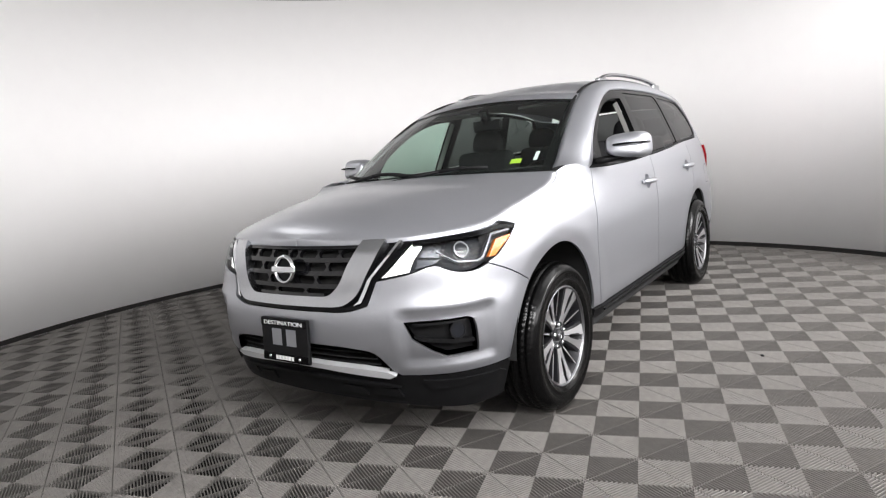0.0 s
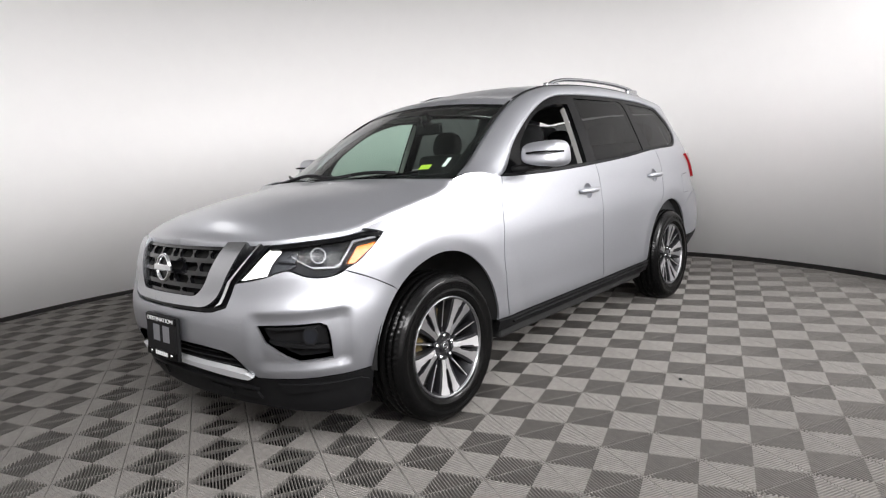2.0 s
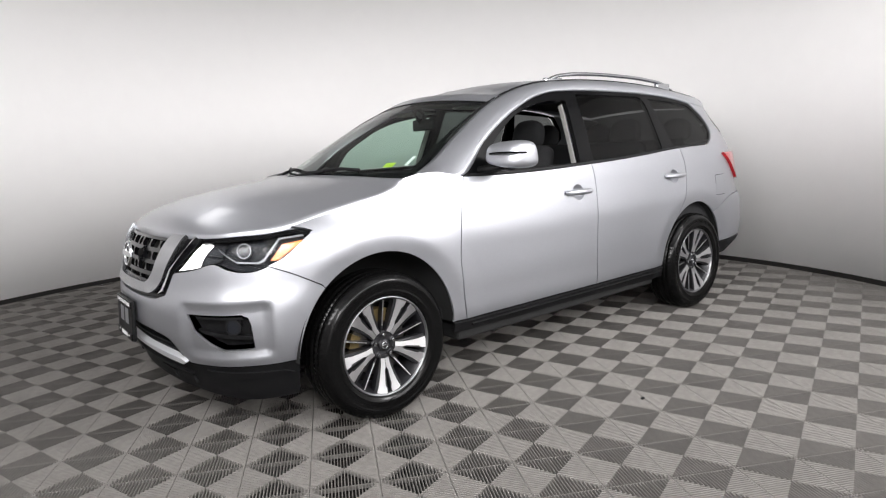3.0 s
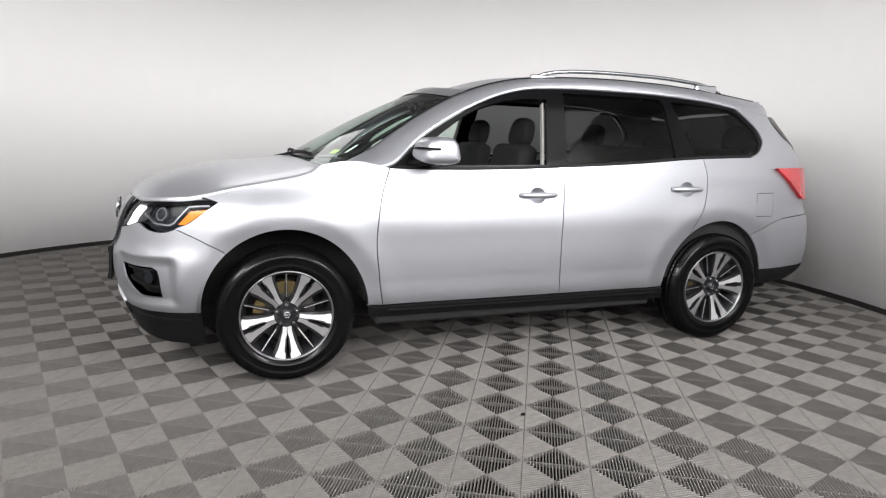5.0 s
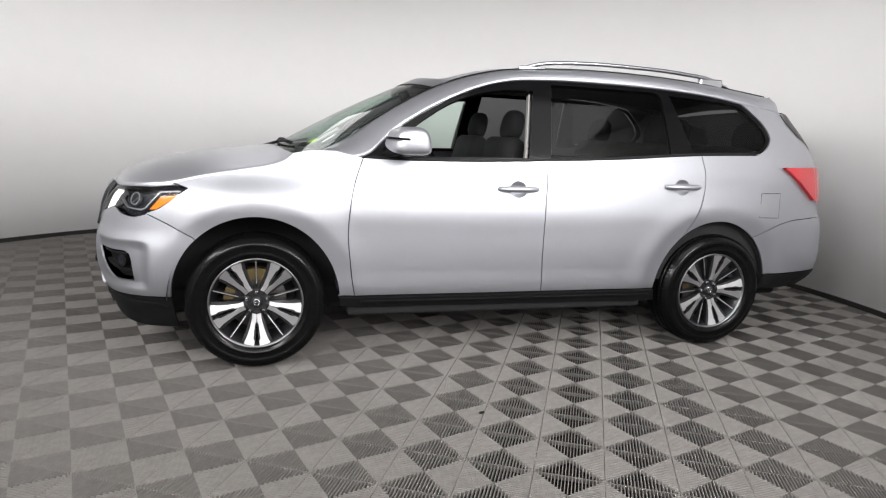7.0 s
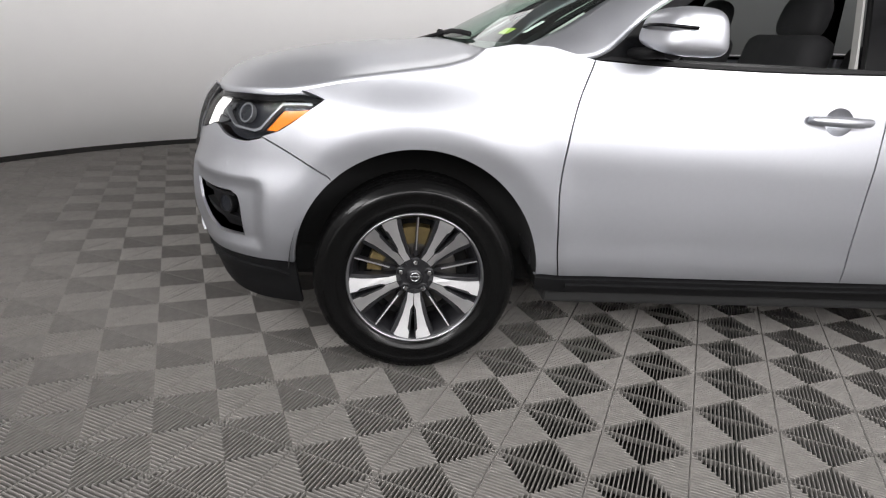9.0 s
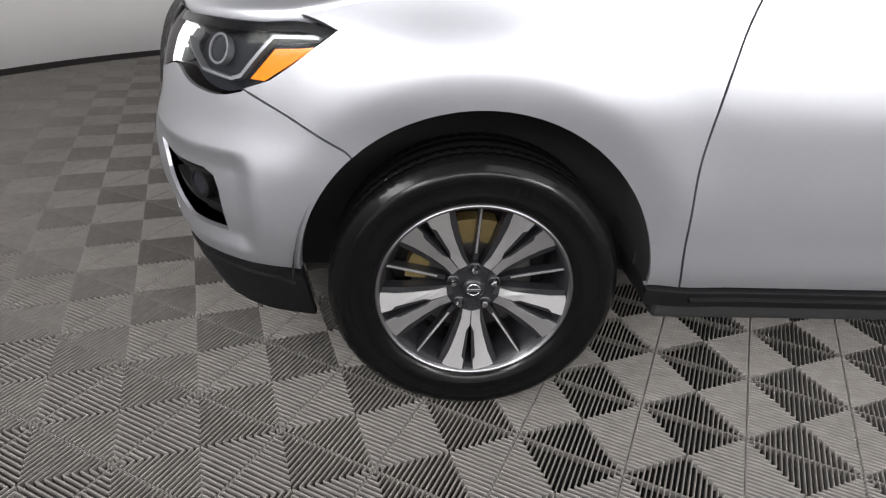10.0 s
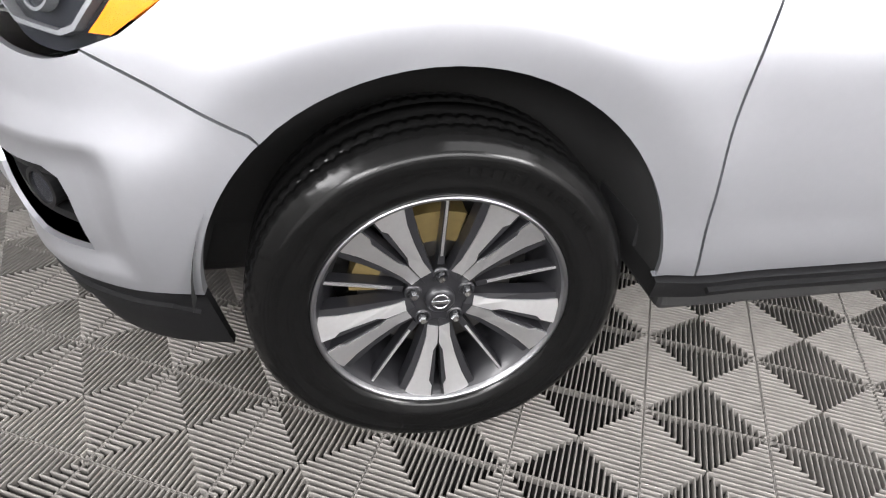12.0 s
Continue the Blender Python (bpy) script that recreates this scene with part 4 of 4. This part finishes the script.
def make_wheel(spin):
    barrel = part("wheel", lathe("wheel", [(0.248, -0.100), (0.236, -0.088), (0.228, -0.06), (0.215, -0.03), (0.210, 0.08), (0.235, 0.10)], 72), DARK_ALLOY, None, "five-spoke-pair machined alloy wheel")
    prof = [(0.250, -0.097), (0.2525, -0.101), (0.2520, -0.104), (0.2470, -0.105), (0.2430, -0.101), (0.240, -0.088)]
    part("rim_lip", lathe("rim_lip", prof, 96), RIM_EDGE, barrel)
    # tyre with circumferential grooves and shoulder notches
    half = [(0.374, 0.0), (0.374, 0.020), (0.365, 0.022), (0.365, 0.031), (0.374, 0.033), (0.3735, 0.060), (0.364, 0.062), (0.364, 0.070), (0.3725, 0.072), (0.369, 0.085), (0.361, 0.0965), (0.352, 0.1065), (0.345, 0.1115), (0.343, 0.1135), (0.334, 0.1175), (0.318, 0.1205), (0.316, 0.119), (0.300, 0.119), (0.284, 0.117), (0.281, 0.1185), (0.275, 0.116), (0.262, 0.110), (0.254, 0.104), (0.249, 0.096)]
    prof = [(r, -y) for r, y in half[::-1]] + half[1:]
    segs = 320
    rows = []
    for r, y in prof:
        row = []
        for k in range(segs):
            cut = 0.003 if k % 4 == 0 and 0.071 < abs(y) < 0.090 else 0.0
            cut = 0.004 if k % 4 == 2 and 0.030 < abs(y) < 0.061 and r > 0.37 else cut
            t = 2 * math.pi * k / segs
            row.append(((r - cut) * math.cos(t), y, (r - cut) * math.sin(t)))
        rows.append(row)
    tyre = part("tyre", grid_mesh("tyre", rows, True, closed=True), RUBBER, barrel, "shiny black rubber tyre")
    # sidewall size marking
    word = "R18 100"
    for k, ch in enumerate(word):
        if ch == " ":
            continue
        c = bpy.data.curves.new("sidewall_letter", "FONT")
        c.body, c.size, c.extrude, c.align_x = ch, 0.024, 0.0012, "CENTER"
        c.materials.append(RUBBER)
        a = 60 - k * 4.1
        o = new("sidewall_letter", c)
        o.parent = tyre
        x, z = polar(0.303, a)
        o.matrix_basis = pose(x, -0.1206, z, 90, 0, 0) @ pose(0, 0, 0, 0, 0, a - 90)
    for k in range(6):
        a = 84 - k * 3.8
        x, z = polar(0.308, a)
        part("sidewall_mark", box_mesh(-0.006, 0.006, -0.0005, 0.0012, -0.009, 0.009), RUBBER, tyre, at=pose(x, -0.1204, z, 0, -(a - 90), 0))
    for k in range(5):
        mid = 126 + 72 * k + spin
        for sg in (1, -1):
            cm, sm = math.cos(radians(mid)), math.sin(radians(mid))
            # each face falls away from the pair's middle
            lean = lambda x, z: spoke_y(math.hypot(x, z)) - 0.004 + 0.13 * abs(z * cm - x * sm)
            poly = [polar(0.052, mid + sg * 0.2), polar(0.115, mid + sg * 0.4), polar(0.125, mid + sg * 1.8), polar(0.243, mid + sg * 2.6), polar(0.243, mid + sg * 20.5), polar(0.17, mid + sg * 19.5), polar(0.10, mid + sg * 20.5), polar(0.062, mid + sg * 24)]
            poly = poly if sg < 0 else poly[::-1]
            arm = part("spoke", prism("spoke", poly, lambda x, z: lean(x, z) + 0.003, 0.035), DARK_ALLOY, barrel)
            face = [polar(0.070, mid + sg * 0.8), polar(0.112, mid + sg * 1.0), polar(0.130, mid + sg * 4.6), polar(0.205, mid + sg * 5.2), polar(0.216, mid + sg * 3.4), polar(0.243, mid + sg * 3.6), polar(0.243, mid + sg * 17.2), polar(0.20, mid + sg * 15.4), polar(0.15, mid + sg * 14.4), polar(0.10, mid + sg * 14.6), polar(0.070, mid + sg * 19)]
            face = face if sg < 0 else face[::-1]
            part("spoke_face", prism("spoke_face", face, lean, 0.007), MACHINED, barrel)
        thin = 90 + 72 * k + spin
        poly = [polar(0.078, thin - 5), polar(0.16, thin - 1.6), polar(0.243, thin - 1.0), polar(0.243, thin + 1.0), polar(0.16, thin + 1.6), polar(0.078, thin + 5)]
        part("thin_spoke", prism("thin_spoke", poly, lambda x, z: spoke_y(math.hypot(x, z)) + 0.010, 0.030), DARK_ALLOY, barrel)
        poly = [polar(0.100, thin - 1.5), polar(0.243, thin - 0.5), polar(0.243, thin + 0.5), polar(0.100, thin + 1.5)]
        part("thin_spoke_face", prism("thin_spoke_face", poly, lambda x, z: spoke_y(math.hypot(x, z)) + 0.008, 0.003), MACHINED, barrel)
        x, z = polar(0.056, thin)
        part("wheel_nut", lathe("wheel_nut", [(0.0, -0.016), (0.007, -0.016), (0.0095, -0.012), (0.0105, 0.004)], 6, False), CHROME, barrel, at=pose(x, FACE + 0.002, z))
        part("nut_seat", lathe("nut_seat", [(0.0105, 0.012), (0.0125, 0.0), (0.016, -0.002), (0.018, 0.004)], 18), DARK_ALLOY, barrel, at=pose(x, FACE + 0.001, z))
    pent = [polar(0.072 if j % 2 else 0.066, 54 + spin + 36 * j) for j in range(10)]
    part("hub", prism("hub", pent, lambda x, z: FACE + 0.004, 0.05), DARK_ALLOY, barrel)
    cap = part("hub_cap", lathe("hub_cap", [(0.0, -0.014), (0.022, -0.013), (0.029, -0.009), (0.031, 0.006)], 40), DARK_ALLOY, barrel, at=pose(0, FACE + 0.002, 0))
    part("cap_ring", lathe("cap_ring", [(0.014, -0.0135), (0.0155, -0.0155), (0.018, -0.0135)], 32), SATIN, cap)
    part("cap_bar", box_mesh(-0.019, 0.019, -0.0155, -0.012, -0.004, 0.004, 0.001), SATIN, cap)
    part("brake_disc", lathe("brake_disc", [(0.06, -0.010), (0.075, -0.012), (0.158, -0.012), (0.160, -0.010), (0.160, 0.006)], 72), BRAKE, barrel)
    part("wheel_back", lathe("wheel_back", [(0.0, 0.05), (0.212, 0.05)], 48), INNER_BLACK, barrel)
    for lo_a, hi_a, r0, r1 in ((74, 106, 0.118, 0.182), (152, 176, 0.125, 0.178)):
        poly = [polar(r1, a) for a in np.linspace(lo_a, hi_a, 9)] + [polar(r0, a) for a in np.linspace(hi_a, lo_a, 9)]
        part("brake_caliper", prism("brake_caliper", poly[::-1], lambda x, z: -0.034, 0.05), CALIPER, barrel, "bronze brake caliper")
    return barrel


front = make_wheel(0.0)
front.parent = car
front.matrix_basis = pose(0, -0.833, 0.374)
rear = make_wheel(20.0)
rear.parent = car
rear.matrix_basis = pose(2.9, -0.833, 0.374)
for src, x in ((front, 0.0), (rear, 2.9)):
    twin = copy_thing(src, pose(x, 0.833, 0.374, 0, 0, 180))
    twin.parent = car
# interior
part("dashboard", box_mesh(0.42, 0.98, -0.74, 0.74, 0.80, 1.165, 0.05), CLOTH, car, "black dashboard")
part("dashboard_cowl", box_mesh(0.72, 1.02, -0.60, -0.16, 1.10, 1.20, 0.035), CLOTH, car)
part("cabin_floor", box_mesh(0.45, 3.5, -0.80, 0.80, 0.40, 0.46), CLOTH, car)
part("steering_wheel", lathe("steering_wheel", [(0.185 + 0.014 * math.cos(t), 0.014 * math.sin(t)) for t in np.linspace(0, 2 * math.pi, 12, endpoint=False)], 40, closed=True), GLOSS_BLACK, car, at=pose(1.12, -0.38, 1.06, 0, 0, 90) @ pose(0, 0, 0, -25, 0, 0))
for s in BOTH:
    rows = [[(x, s * y, z) for x in np.linspace(0.6, 3.3, 12)] for y, z in ((0.87, 0.45), (0.86, 0.9), (0.84, 1.175))]
    part("door_lining", grid_mesh("door_lining", rows, True), CLOTH, car)


def seat(x, y, wide, rows=1, head=True):
    bm = bmesh.new()
    box(bm, 0, 0.50, -wide / 2, wide / 2, 0.0, 0.17, 0.05)
    for f in bm.faces:
        f.smooth = True
    base = part("seat_cushion", bm, CLOTH, car, "black cloth seat", at=pose(x, y, 0.60))
    bm = bmesh.new()
    box(bm, -0.07, 0.07, -wide / 2, wide / 2, 0.0, 0.64, 0.06, pose(0.47, 0, 0.10, 0, 14, 0))
    for f in bm.faces:
        f.smooth = True
    part("seat_back", bm, CLOTH, base)
    if head:
        for yy in ([0] if wide < 0.7 else [-0.42, 0.42]):
            bm = bmesh.new()
            bmesh.ops.create_uvsphere(bm, u_segments=20, v_segments=14, radius=1)
            for v in bm.verts:
                a, b, c = [math.copysign(abs(q) ** 0.7, q) for q in v.co]
                v.co = (a * 0.055, b * 0.135 * (1 - 0.10 * c), c * 0.10)
            for f in bm.faces:
                f.smooth = True
            part("headrest", bm, CLOTH, base, at=pose(0.66, yy, 0.80, 0, 12, 0))


seat(0.97, -0.38, 0.50)
seat(0.97, 0.38, 0.50)
seat(2.05, 0.0, 1.25)
seat(2.80, 0.0, 1.05)
part("headliner", grid_mesh("headliner", [[(x, y, 1.655 + 0.04 * (1 - (y / 0.6) ** 2) - 0.10 * abs((x - 2.1) / 1.5) ** 3) for y in np.linspace(-0.58, 0.58, 9)] for x in np.linspace(1.08, 3.55, 14)], True), HEADLINER, car)
for s in BOTH:
    part("sun_visor", box_mesh(1.10, 1.26, s * 0.38 - 0.19, s * 0.38 + 0.19, 1.585, 1.605, 0.006), HEADLINER, car)
bm = box_mesh(0.985, 1.015, -0.115, 0.115, 1.46, 1.535, 0.012)
part("rear_view_mirror", bm, GLOSS_BLACK, car, "black rear-view mirror under the screen")
part("mirror_stem", tube("mirror_stem", [(0.99, 0, 1.52), (0.95, 0, 1.60)], 0.035, 10), GLOSS_BLACK, car)

# ---- floor tiles: concentric ribs that turn at each tile's diagonals ----
PITCH, GRID_TURN, GRID_X, GRID_Y, RIBS = 0.2835, -28.0, 0.15, 0.0, 21


def tile_geometry():
    h, w, v, f = PITCH / 2, PITCH / RIBS * 0.28, [], []
    for q in range(4):
        c, s = ((1, 0), (0, 1), (-1, 0), (0, -1))[q]
        turn = lambda x, y, z: (c * x - s * y, s * x + c * y, z)
        for k in range(RIBS):
            m = (k + 0.5) / RIBS * PITCH - h
            a, b = m - w / 2, m + w / 2
            k0 = len(v)
            t = 0.0013
            for lo_x, hi_x, z in ((a + t, b - t, 0.0), (a, b, -0.0013), (a, b, -0.024)):
                pts = [(lo_x, -h + 0.003), (hi_x, -h + 0.003), (hi_x, -max(abs(hi_x), 0.003)), (lo_x, -max(abs(lo_x), 0.003))]
                v += [turn(x, y, z) for x, y in pts]
            f.append((k0, k0 + 1, k0 + 2, k0 + 3))
            for q0 in (k0, k0 + 4):
                f += [(q0 + 1, q0 + 5, q0 + 6, q0 + 2), (q0 + 4, q0, q0 + 3, q0 + 7), (q0 + 4, q0 + 5, q0 + 1, q0)]
        k0 = len(v)
        pts = [(-h + 0.0008, -h + 0.0008), (h - 0.0008, -h + 0.0008), (h - 0.003, -h + 0.003), (-h + 0.003, -h + 0.003)]
        v += [turn(x, y, -0.006) for x, y in pts] + [turn(x, y, -0.024) for x, y in pts]
        f += [(k0, k0 + 1, k0 + 2, k0 + 3), (k0 + 3, k0 + 2, k0 + 6, k0 + 7), (k0 + 1, k0, k0 + 4, k0 + 5)]
    return np.array(v), np.array(f)


tv, tf = tile_geometry()
tile_mesh = raw_mesh("floor_tile", tv, tf)
tile_mesh.materials.append(TILE)
ca, sa = math.cos(radians(GRID_TURN)), math.sin(radians(GRID_TURN))
line_of_wall = plan(RADIUS + 0.16)
spots = []
for i in range(-40, 41):
    for j in range(-40, 41):
        a, b = (i + 0.5 + GRID_X) * PITCH, (j + 0.5 + GRID_Y) * PITCH
        spots.append((ca * a - sa * b, sa * a + ca * b))
keep = inside(line_of_wall, spots)
spots = sorted((p for p, k in zip(spots, keep) if k), key=lambda p: math.dist(p, (0.3, -1.5)))
for x, y in spots[:300]:
    ob = new("floor_tile", tile_mesh)
    ob.parent = ground
    ob.matrix_basis = pose(x, y, 0, 0, 0, GRID_TURN)
rot = np.array([[ca, sa, 0], [-sa, ca, 0], [0, 0, 1]])
turned = tv @ rot
far_v = np.concatenate([turned + np.array([x, y, 0]) for x, y in spots[300:]])
far_f = np.concatenate([tf + k * len(tv) for k in range(len(spots) - 300)])
rest = part("floor_tiles", raw_mesh("floor_tiles", far_v, far_f), TILE, ground)
tagged(rest, "grey ribbed floor tiles further off", kind="stuff")
